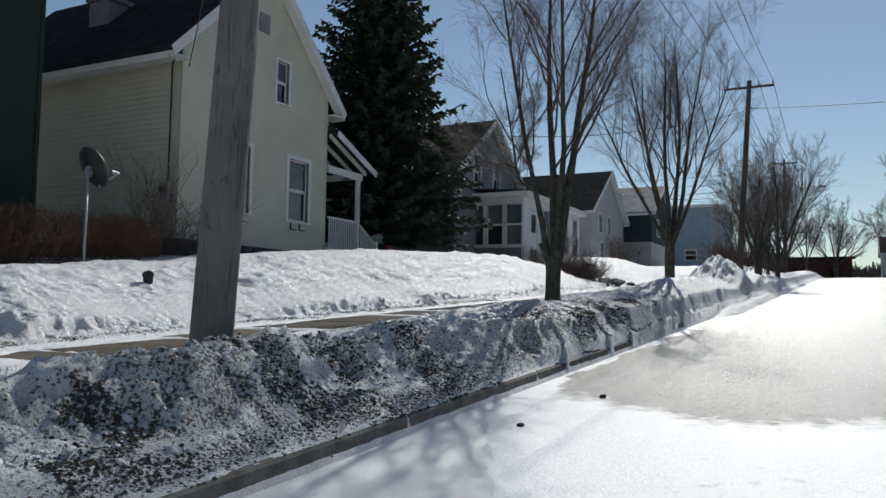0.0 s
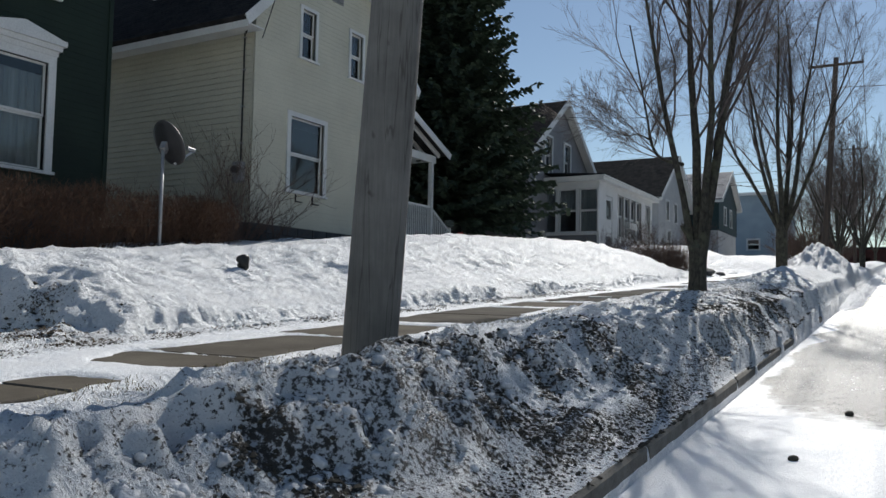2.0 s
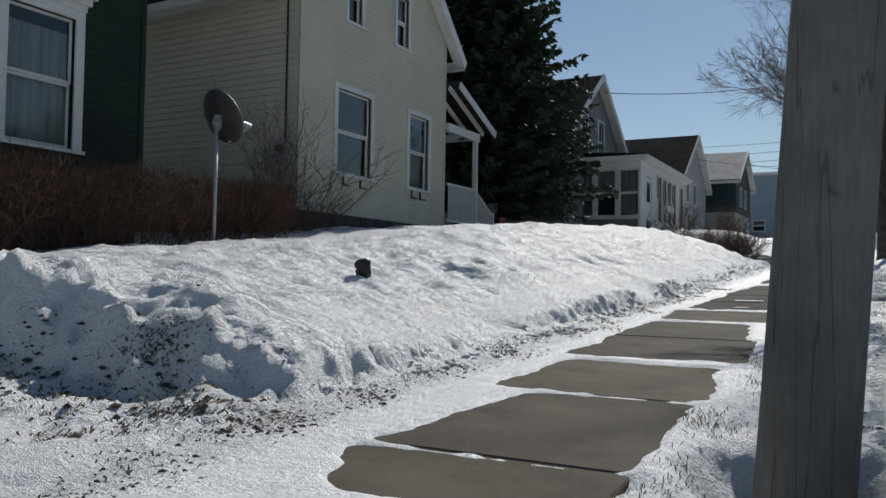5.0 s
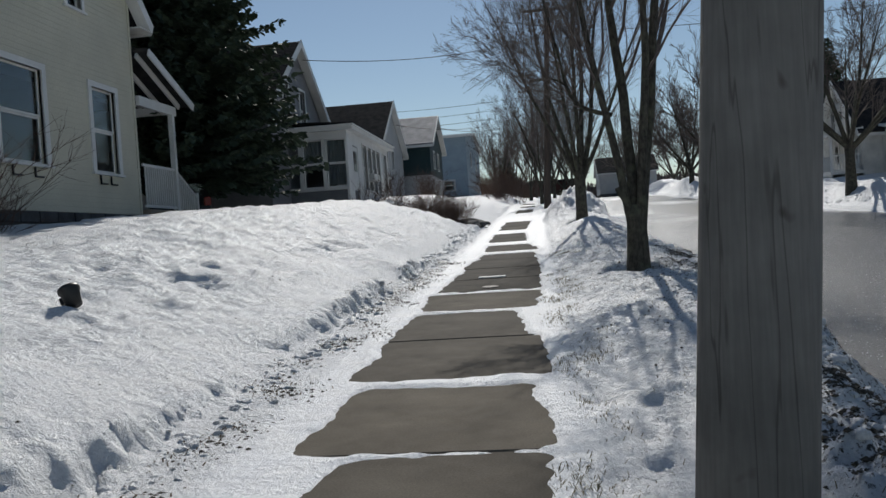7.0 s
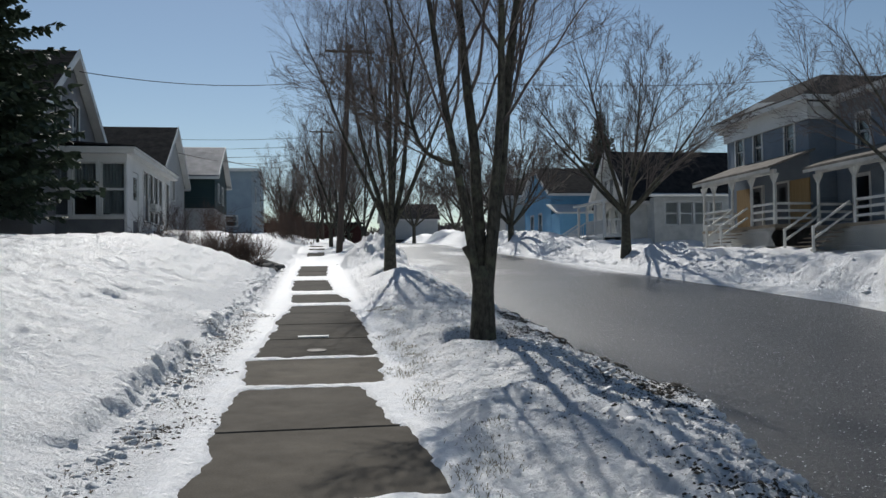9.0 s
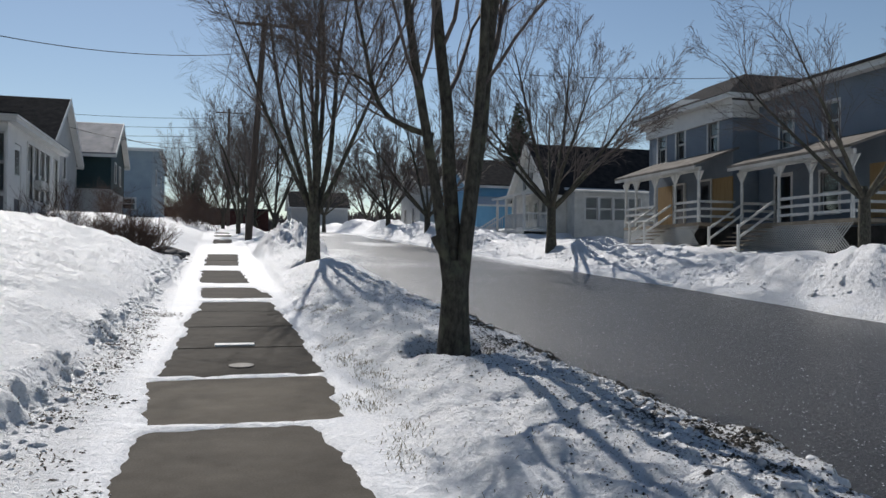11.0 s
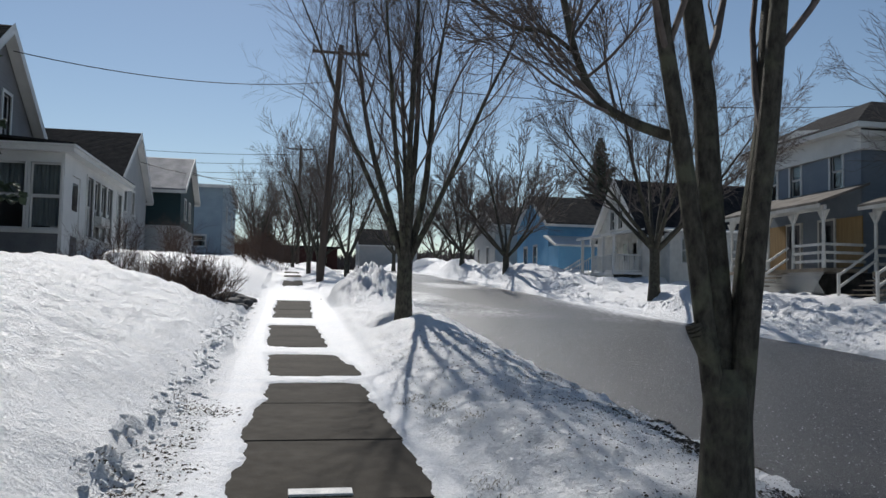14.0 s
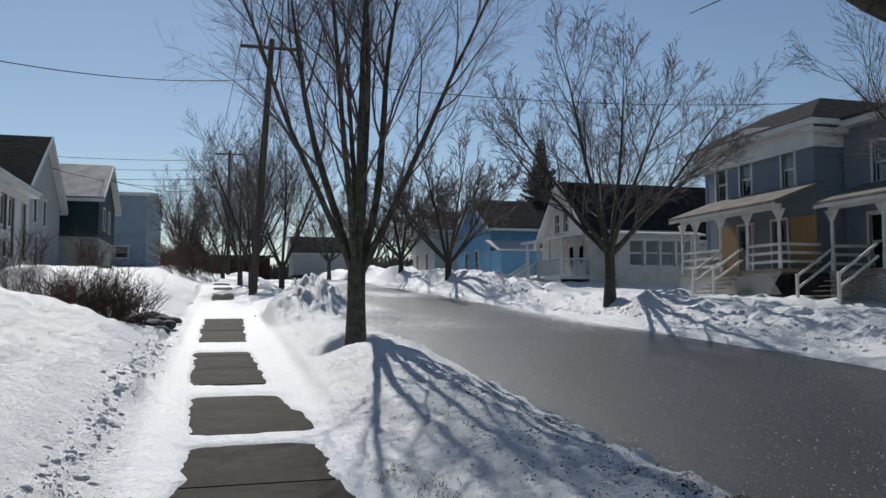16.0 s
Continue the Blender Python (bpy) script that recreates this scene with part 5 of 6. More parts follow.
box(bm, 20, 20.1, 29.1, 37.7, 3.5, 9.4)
part("shade_wall", bm, ROOMSHADE, wing)
settle(wing)


def street_porch(label, x0, x1, y0, y1, floor, eave, top, posts, steps, base, rails=(0.28, 0.62, 0.95), tan=()):
    """A roofed porch facing the road (towards -x) with turned posts, board rails and steps with handrails."""
    p = thing("porch", label, "porch", (x0, (y0 + y1) / 2, base))
    bm = bmesh.new()
    box(bm, x0, x1, y0, y1, floor - 0.14, floor)
    part("deck", bm, RAWWOOD, p)
    slab_roof(p, [(x0 - 0.35, y0 - 0.2, eave), (x1, y0 - 0.2, top), (x1, y1 + 0.35, top), (x0 - 0.35, y1 + 0.35, eave)], 0.1, PORCHROOF)
    one_beam(p, "fascia", (x0 - 0.3, y0 - 0.2, eave - 0.13), (x0 - 0.3, y1 + 0.35, eave - 0.13), 0.05, 0.2, OFFWHITE)
    one_beam(p, "beam", (x0 + 0.1, y0, eave - 0.2), (x0 + 0.1, y1, eave - 0.2), 0.14, 0.2, OFFWHITE)
    ys = [y0 + 0.1 + (y1 - y0 - 0.2) * f for f in posts]
    for y in ys:
        bm = bmesh.new()
        tube(bm, [(x0 + 0.1, y, z) for z in (floor, floor + 0.5, floor + 0.6, (floor + eave) / 2, eave - 0.62, eave - 0.55, eave - 0.3)], [0.085, 0.085, 0.065, 0.075, 0.06, 0.085, 0.085], 10)
        post = part("post", bm, OFFWHITE, p)
        bm = bmesh.new()
        for s in (-1, 1):
            v = [bm.verts.new((x0 + 0.1 + dx, y + s * dy, z)) for dx in (-0.03, 0.03) for dy, z in ((0.06, eave - 0.75), (0.06, eave - 0.31), (0.36, eave - 0.31))]
            for f in ((0, 1, 2), (5, 4, 3), (0, 3, 4, 1), (1, 4, 5, 2), (2, 5, 3, 0)):
                bm.faces.new([v[i] for i in f])
        bmesh.ops.recalc_face_normals(bm, faces=bm.faces[:])
        part("bracket", bm, OFFWHITE, p)
    for i, (a, b) in enumerate(zip(ys, ys[1:])):
        if i in steps:
            rise = floor - base
            n = max(2, int(round(rise / 0.18)))
            for k in range(n):
                bm = bmesh.new()
                box(bm, x0 - 0.28 * (k + 1), x0 - 0.28 * k, a + 0.25, b - 0.25, floor - rise * (k + 1) / n - 0.03, floor - rise * (k + 1) / n + 0.02)
                part("step", bm, RAWWOOD, p)
            for yy in (a + 0.2, b - 0.2):
                for h in (0.45, 0.9):
                    one_beam(p, "handrail", (x0, yy, floor + h), (x0 - 0.28 * n, yy, base + h), 0.05, 0.09, OFFWHITE)
                one_beam(p, "newel", (x0 - 0.28 * n, yy, base - 0.25), (x0 - 0.28 * n, yy, base + 1.0), 0.09, 0.09, OFFWHITE)
        else:
            for h in rails:
                one_beam(p, "rail", (x0 + 0.1, a, floor + h), (x0 + 0.1, b, floor + h), 0.04, 0.11, OFFWHITE)
    for h in rails:
        for y in (y0 + 0.1, y1 - 0.1):
            one_beam(p, "rail", (x0 + 0.1, y, floor + h), (x1, y, floor + h), 0.04, 0.11, OFFWHITE)
    # lattice skirt
    z0, z1 = base - 0.1, floor - 0.14
    bm = bmesh.new()
    n = int((y1 - y0) / 0.14)
    hgt = z1 - z0
    for k in range(n):
        y = y0 + k * 0.14
        for s in (1, -1):
            ya, yb = (y, min(y + hgt, y1)) if s == 1 else (min(y + hgt, y1), y)
            if yb != ya:
                beam(bm, (x0 + (0.02 if s == 1 else 0.035), ya, z0), (x0 + (0.02 if s == 1 else 0.035), yb, z0 + abs(yb - ya)), 0.012, 0.035)
    part("lattice", bm, OFFWHITE, p)
    for a, b in tan:
        bm = bmesh.new()
        box(bm, x1 - 0.12, x1 - 0.06, y0 + a, y0 + b, floor + 0.1, eave - 0.45)
        part("plywood_sheet", bm, TAN, p, "tan plywood sheet")
    settle(p)
    return p


street_porch("long white wooden porch with board rails and tan plywood", 13.9, 15.88, 37.7, 44.6, 3.85, 6.45, 7.3, (0, 0.29, 0.56, 0.84, 1.0), (1,), 2.95, tan=((0.15, 1.7), (5.2, 6.6)))
street_porch("shaded porch with white rails and lattice skirt", 15.2, 17.2, 30.0, 36.6, 3.7, 6.3, 7.1, (0, 0.33, 0.62, 1.0), (2,), 2.6, tan=((0.2, 1.2),))
for y in (39.6, 41.9):
    bm = bmesh.new()
    box(bm, 15.8, 15.9, y, y + 0.95, 3.87, 5.95)
    dd = part("front_door", bm, GREYBASE, blue)
    bm = bmesh.new()
    for q in ((y - 0.1, y), (y + 0.95, y + 1.05)):
        box(bm, 15.78, 15.9, *q, 3.87, 6.05)
    box(bm, 15.78, 15.9, y, y + 0.95, 5.95, 6.05)
    part("door_frame", bm, OFFWHITE, dd)
    bm = bmesh.new()
    box(bm, 15.785, 15.8, y + 0.2, y + 0.75, 4.9, 5.75)
    part("pane", bm, GLASS, dd)
settle(blue)

# ---- cottage: sunroom and entrance porch ----
sr = thing("sunroom", "off-white sunroom with a row of white windows", "sunroom", (16.0, 50.4, 2.4))
sfr2 = Frame2((13.7, 50.3, 3.2), (1, 0, 0), (0, -1, 0))
row = [(0.72 + 0.95 * k, 0.72 + 0.8 + 0.95 * k, 1.35, 2.72) for k in range(4)]
wall(sr, sfr2, 5.0, 3.0, row, OFFWHITE, 0.13)
for q in row:
    window(sr, sfr2, *q, casing=0.07)
wall(sr, Frame2((13.7, 52.3, 3.2), (0, -1, 0), (-1, 0, 0)), 2.0, 3.0, [], OFFWHITE, 0.13)
bm = bmesh.new()
box(bm, 13.75, 18.6, 50.4, 52.3, 2.2, 3.2)
part("foundation", bm, GREYBASE, sr)
slab_roof(sr, [(13.45, 50.0, 6.3), (18.9, 50.0, 6.3), (18.9, 52.6, 6.8), (13.45, 52.6, 6.8)], 0.12, OFFWHITE, "roof")
# added near-black sheet, keeps the sunroom dark behind its row of windows
bm = bmesh.new()
box(bm, 13.8, 18.6, 51.9, 52.0, 3.2, 6.2)
part("shade_wall", bm, ROOMSHADE, sr)
settle(sr)
ep = thing("entrance_porch", "white entrance porch with square posts and stairs", "porch", (10.8, 52, 2.8))
slab_roof(ep, [(9.9, 49.2, 6.05), (11.9, 49.2, 6.35), (11.9, 54.6, 6.35), (9.9, 54.6, 6.05)], 0.14, WHITE)
bm = bmesh.new()
box(bm, 10.1, 11.85, 49.4, 54.4, 3.75, 3.9)
part("deck", bm, WHITE, ep)
for y in (49.5, 51.0, 52.6, 54.3):
    one_beam(ep, "post", (10.2, y, 3.9), (10.2, y, 5.95), 0.14, 0.14, WHITE)
railing(ep, (10.2, 49.5, 3.9), (10.2, 52.6, 3.9), 0.95, WHITE, 0.14)
railing(ep, (10.2, 49.5, 3.9), (11.8, 49.5, 3.9), 0.95, WHITE, 0.14)
for y in (52.7, 54.2):
    railing(ep, (10.1, y, 3.85), (8.6, y, 2.9), 0.95, WHITE, 0.16)
for k in range(5):
    bm = bmesh.new()
    box(bm, 10.1 - 0.3 * (k + 1), 10.1 - 0.3 * k, 52.7, 54.2, 3.65 - 0.18 * k, 3.7 - 0.18 * k)
    part("step", bm, WHITE, ep)
bm = bmesh.new()
box(bm, 10.15, 10.2, 49.45, 52.6, 2.6, 3.75)
part("skirt", bm, OFFWHITE, ep)
for y in (50.0, 51.3, 52.9):
    bm = bmesh.new()
    box(bm, 11.84, 11.9, y, y + 0.75, 3.92, 5.8)
    dd = part("glazed_door", bm, WHITE, ep)
    bm = bmesh.new()
    box(bm, 11.825, 11.84, y + 0.14, y + 0.61, 4.6, 5.6)
    part("pane", bm, GLASS, dd)
settle(ep)
ep.location = (11.5, 53.9, 2.9)
# light blue house: lean-to and wall
lt = thing("lean_to", "sky blue lean-to with a snowy metal roof", "porch", (12.5, 64, 3.6))
wall(lt, Frame2((11.6, 62.8, 3.9), (1, 0, 0), (0, -1, 0)), 8, 2.3, [(3.6, 4.9, 0.9, 1.7)], SKYBLUE, 0.14)
window(lt, Frame2((11.6, 62.8, 3.9), (1, 0, 0), (0, -1, 0)), 3.6, 4.9, 0.9, 1.7)
wall(lt, Frame2((11.6, 65, 3.9), (0, -1, 0), (-1, 0, 0)), 2.2, 2.3, [], SKYBLUE, 0.14)
slab_roof(lt, [(11.2, 62.4, 6.2), (20, 62.4, 6.2), (20, 65, 7.0), (11.2, 65, 7.0)], 0.12, WHITE, "roof")
bm = bmesh.new()
box(bm, 11.7, 19.5, 62.9, 65, 3.0, 3.9)
part("foundation", bm, GREYBASE, lt)
settle(lt)
for nm, lab, x, y0, y1, z0, z1, ri, m, fc in (("pale_house", "pale house past the blue one", 11.0, 78, 86, 4.6, 9.0, 1.8, LTGREY, -1), ("far_house", "small white house at the end of the street", 4.0, 135, 143, 7.0, 10.5, 2.5, LTGREY, -1), ("far_house", "small grey house behind bare trees", -22, 118, 128, 7, 11, 2.5, GREY, 1)):
    house(nm, lab, x, y0, y1, z0, z1, ri, 9, m, fc, 1.0, holes=[(1.5, 2.3, 0.9, 2.4, {}), (5, 5.8, 0.9, 2.4, {})], course=0.3)
# red building closing the street
rb = thing("red_building", "low brick-red building closing the far street", "building", (-12, 128, 5.5))
bm = bmesh.new()
box(bm, -24, 0, 126, 136, 5.0, 9.0)
part("wall", bm, BRICKRED, rb)
slab_roof(rb, [(-24.5, 125.5, 9.3), (0.5, 125.5, 9.3), (0.5, 136.5, 9.9), (-24.5, 136.5, 9.9)], 0.3, SHINGLE, "roof")
for k in range(5):
    bm = bmesh.new()
    box(bm, -21 + k * 4.5, -19.4 + k * 4.5, 125.9, 126.0, 6.2, 7.8)
    part("window", bm, GLASS, rb)
settle(rb)


# ---- twiggy shrubs ----
def shrub(name, label, at, seed, stems, height, spread, mat, length=1.0, depth=3, along=None, r=0.009):
    """Many thin upright stems that fork; along: half-lengths of the bed."""
    rng = random.Random(seed)
    verts, faces = [], []

    def seg(a, b, ra, rb):
        d = (b - a).normalized()
        s = d.cross(Vector((0.31, 0.95, 0.05))).normalized()
        u = s.cross(d)
        k0 = len(verts)
        for p, rr in ((a, ra), (b, rb)):
            for k in range(3):
                verts.append(p + (s * math.cos(2.094 * k) + u * math.sin(2.094 * k)) * rr)
        for k in range(3):
            faces.append((k0 + k, k0 + (k + 1) % 3, k0 + 3 + (k + 1) % 3, k0 + 3 + k))

    def grow(p, d, ln, rr, lv):
        q = p
        for i in range(3):
            d = (d + Vector((rng.gauss(0, 0.16), rng.gauss(0, 0.16), rng.gauss(0.03, 0.1)))).normalized()
            nq = q + d * ln / 3
            seg(q, nq, rr * (1 - 0.2 * i), rr * (0.8 - 0.2 * i))
            q = nq
            if lv < depth:
                for _ in range(2):
                    nd = (d + Vector((rng.gauss(0, 0.55), rng.gauss(0, 0.55), rng.gauss(0.1, 0.35)))).normalized()
                    grow(q, nd, ln * rng.uniform(0.35, 0.6), rr * 0.6, lv + 1)

    ax, ay = along or (0.25, 0.25)
    for _ in range(stems):
        p = Vector((rng.uniform(-ax, ax), rng.uniform(-ay, ay), -0.1))
        d = Vector((rng.gauss(0, spread), rng.gauss(0, spread), 1)).normalized()
        grow(p, d, height * rng.uniform(0.6, 1.0), r, 1)
    t = thing(name, label, "shrub", at)
    raw_ob("brush", verts, faces, mat, t)
    return t


def hedge(at, seed, half, height):
    """Stems under a dense fuzzy mass of short rust-brown twigs."""
    h = shrub("hedge", "clipped rust-brown bare hedge in front of the green house", at, seed, 34, height * 0.8, 0.3, HEDGE, along=(0.5, half), r=0.009)
    rng = random.Random(seed)
    verts, faces = [], []
    for _ in range(7500):
        u, v, w = rng.uniform(-1, 1), rng.uniform(-1, 1), rng.random() ** 0.6
        top = height * (1 - 0.22 * u ** 4 - 0.10 * rng.random()) * (1 + 0.07 * math.sin(v * 5 + seed))
        p = Vector((0.68 * u, half * 1.08 * v, top * w))
        d = Vector((u * 0.5 + rng.gauss(0, 0.45), rng.gauss(0, 0.5), rng.uniform(0.1, 1.2))).normalized()
        ln = rng.uniform(0.07, 0.2)
        s = d.cross(Vector((rng.gauss(0, 1), rng.gauss(0, 1), rng.gauss(0, 1)))).normalized() * 0.0045
        k0 = len(verts)
        verts += [p - s, p + s, p + d * ln]
        faces.append((k0, k0 + 1, k0 + 2))
    raw_ob("foliage", verts, faces, HEDGE, h)
    return h


for k, y in enumerate((5.3, 7.3, 9.3, 11.2)):
    hedge((-14.5, y, ground_z(-14.5, y) - 0.05), 40 + k, 0.95, 1.35 - 0.05 * k)
hedge((-14.4, 12.7, ground_z(-14.4, 12.7) - 0.05), 47, 0.5, 1.0)
shrub("bare_shrub", "bare dark shrub against the cream house wall", (-15.2, 14.6, 1.75), 61, 26, 2.3, 0.42, BUSH, along=(0.5, 0.35), r=0.012)
shrub("bare_shrub", "thin bare shrub at the corner of the cream house", (-15.1, 15.95, 2.35), 62, 7, 0.9, 0.3, BUSH, along=(0.15, 0.3))
for k, (x, y, h, n) in enumerate(((-8.9, 27.6, 0.8, 22), (-9.8, 28.4, 0.9, 22), (-10.9, 29.6, 1.1, 20), (-11.6, 31.2, 1.3, 20), (-10.2, 30.6, 1.0, 20), (-8.6, 29.0, 0.7, 20), (-8.5, 27.9, 0.75, 30), (-9.3, 28.0, 0.85, 34), (-8.9, 28.6, 0.8, 30), (-11.2, 42.5, 1.3, 26), (-11.3, 45, 1.2, 26), (-11.9, 35.8, 1.0, 20))):
    shrub("bare_shrub", "bare brown garden shrub poking out of the snow", (x, y, ground_z(x, y)), 70 + k, n, h, 0.35, BUSH, along=(0.45, 0.45))["group"] = "garden shrubs"
for k, (x, y) in enumerate(((-8, 62), (-9, 68), (-8.5, 73), (-10, 78), (-7.5, 84), (-8, 92))):
    shrub("bare_shrub", "reddish brown bare thicket beside the street", (x, y, ground_z(x, y)), 90 + k, 40, 1.9, 0.3, HEDGE if k % 2 else BUSH, along=(1.2, 1.5), r=0.016)["group"] = "thickets"

# ---- dark stones edging the shrub bed ----
for k, (x, y, r) in enumerate(((-7.75, 27.6, 0.16), (-7.95, 28.3, 0.22), (-7.7, 28.9, 0.18), (-8.2, 29.2, 0.26), (-7.85, 29.8, 0.2), (-8.1, 30.5, 0.24), (-7.7, 31.0, 0.16), (-8.45, 28.6, 0.2))):
    bm = bmesh.new()
    bmesh.ops.create_icosphere(bm, subdivisions=3, radius=r)
    for v in bm.verts:
        v.co *= 1 + 0.3 * noise.noise(v.co * 4 + Vector((x, y, 0))) + 0.12 * noise.noise(v.co * 13 + Vector((y, x, 0)))
        v.co.x, v.co.z = v.co.x * 1.25, v.co.z * 0.6
    c = mesh_ob("garden_stone", bm, STONE, smooth=True)
    c.matrix_world = pose(x, y, ground_z(x, y) + r * 0.15, 0, 0, 37 * k)
    tagged(c, "dark edging stone of the shrub bed in melting snow", "stone", "edging stones")

# ---- satellite dish, tipped pot ----
dish = thing("satellite_dish", "dark grey satellite dish on a galvanised post", "satellite dish", (-13.84, 11.3, 1.7))
bm = bmesh.new()
tube(bm, [(0, 0, -0.3), (0, 0, 2.1)], [0.032, 0.032], 10)
part("post", bm, METAL, dish, smooth=True)
rot = Vector((0.05, 0.88, 0.47)).normalized().to_track_quat("Z", "Y").to_matrix()
ctr = Vector((-0.05, 0.12, 2.2))
for nm in ("reflector",):
    bm = bmesh.new()
    prev = None
    for side in (0, 1):
        ringset = []
        for i in range(7):
            rr = 0.42 * i / 6
            ringset.append([bm.verts.new(ctr + rot @ Vector((rr * 0.92 * math.cos(2 * math.pi * k / 28), rr * 1.05 * math.sin(2 * math.pi * k / 28), 0.45 * rr * rr - 0.02 * side))) for k in range(28)])
        for a, b in zip(ringset[1:], ringset[2:]):
            for k in range(28):
                bm.faces.new((a[k], a[(k + 1) % 28], b[(k + 1) % 28], b[k]))
        bm.faces.new(ringset[1])
        if prev:
            for k in range(28):
                bm.faces.new((prev[-1][k], prev[-1][(k + 1) % 28], ringset[-1][(k + 1) % 28], ringset[-1][k]))
        prev = ringset
    bmesh.ops.recalc_face_normals(bm, faces=bm.faces[:])
    part(nm, bm, DISHGREY, dish, smooth=True)
bm = bmesh.new()
beam(bm, ctr + rot @ Vector((0, -0.4, 0.0)), ctr + rot @ Vector((0, -0.32, 0.52)), 0.03, 0.04)
part("feed_arm", bm, METAL, dish)
bm = bmesh.new()
tube(bm, [ctr + rot @ Vector((0, -0.32, 0.55)), ctr + rot @ Vector((0, -0.22, 0.42))], [0.05, 0.04], 10)
part("receiver", bm, METAL, dish)
bm = bmesh.new()
beam(bm, (0, 0, 2.05), ctr + rot @ Vector((0, 0, -0.03)), 0.1, 0.16)
part("bracket", bm, METAL, dish)
pot = thing("tipped_pot", "small black plastic pot tipped over on the snow", "pot", (-9.44, 8.9, ground_z(-9.44, 8.9) + 0.06))
bm = bmesh.new()
tube(bm, [(0, 0, -0.06), (0, 0, 0.1), (0, 0, 0.12), (0, 0, 0.15)], [0.075, 0.1, 0.115, 0.115], 16)
part("shell", bm, BLACK, pot, smooth=True)
bm = bmesh.new()
box(bm, -0.13, -0.09, -0.03, 0.03, 0.02, 0.1)
part("lug", bm, BLACK, pot)
pot.rotation_euler = (radians(-18), radians(-32), 0)
pot.scale = (0.75, 0.75, 0.75)

# ---- wires ----
def wire(label, a, b, sag, r=0.012, name="overhead_wire"):
    a, b = Vector(a), Vector(b)
    bm = bmesh.new()
    n = 24
    pts = [a.lerp(b, k / n) - Vector((0, 0, sag * 4 * (k / n) * (1 - k / n))) for k in range(n + 1)]
    tube(bm, pts, [r] * (n + 1), 5)
    return tagged(mesh_ob(name, bm, WIRE, smooth=True), label, "wire")


for u in (-1.2, -0.5, 0.5, 1.2):
    wire("black power line between street poles", (-5.15 + 0.068 * 10.6 + u, 5.46, 11.5), (-4.77 + u, 44.84, 13.4), 0.7)
    wire("black power line between far poles", (-4.77 + u, 44.84, 13.4), (-6.0 + u, 87.8, 16.7), 0.7, 0.016)
    wire("black power line running back down the street", (-5.15 + 0.068 * 10.6 + u, 5.46, 11.5), (-3.5 + u, -35, 9.0), 0.7)
wire("service wire looping to the cream house", (-5.15 + 0.068 * 7, 5.62, 7.6), (-15.4, 15.5, 7.35), 0.25)
wire("service wire to the grey house gable", (-4.8, 45, 11.9), (-14.9, 34.75, 9.35), 0.5, 0.016)
wire("wire crossing the street", (-4.8, 45, 12.0), (25, 40.5, 12.0), 0.8, 0.016)
wire("service wire to the white house", (-6, 88, 14.5), (-15.0, 56, 9.5), 1.0, 0.02)
wire("service wire to the teal house", (-6, 88, 14.0), (-13.2, 64, 10.2), 0.9, 0.02)
wire("service wire to the slate house", (-6, 88, 12.0), (-12.8, 92, 9.6), 0.4, 0.02)
for z, x in ((15.9, -40), (15.0, -44), (14.2, -38)):
    wire("black wire leading off from the far pole", (-6.0, 87.9, z), (x, 72, z - 1.2), 1.0, 0.02)
# street lamp arm on the far pole
lampo = thing("street_lamp", "cobra-head street lamp on a long curved arm", "street lamp", (-6.0, 87.8, 12.8))
bm = bmesh.new()
tube(bm, [(0, 0, 0), (1.0, 0, 0.7), (2.2, 0, 1.05), (3.2, 0, 1.1)], [0.05] * 4, 8)
part("arm", bm, METAL, lampo, smooth=True)
bm = bmesh.new()
tube(bm, [(3.1, 0, 1.1), (3.3, 0, 1.1), (3.7, 0, 1.05), (3.9, 0, 1.05)], [0.06, 0.16, 0.14, 0.05], 10)
part("lamp_head", bm, METAL, lampo, smooth=True)

# ---- on the pavement ----
bm = bmesh.new()
box(bm, -0.19, 0.19, -0.06, 0.06, -0.01, 0.006)
bevel(bm, 0.003)
plate = mesh_ob("pavement_plate", bm, PLUG)
plate.matrix_world = pose(-6.49, 14.36, float(hill(14.36)) + WALK_R0 + 0.012, 3.15, 0, 0)
tagged(plate, "pale rectangular plate set in the pavement slab", "plate")
bm = bmesh.new()
tube(bm, [(0, 0, -0.02), (0, 0, 0.004), (0, 0, 0.008)], [0.11, 0.11, 0.105], 24)
cover = mesh_ob("valve_cover", bm, IRON)
cover.matrix_world = pose(-6.45, 13.25, float(hill(13.25)) + WALK_R0 + 0.001, 3.15, 0, 0)
tagged(cover, "round rusty iron valve cover flush in the pavement", "valve cover")


# ---- loose dirt, leaves and grass ----
def heights(spots):
    """Ground heights under a list of (x, y)."""
    a = np.array(spots)
    return (hill(a[:, 1]) + ground_r(a[:, 0], a[:, 1])).tolist()


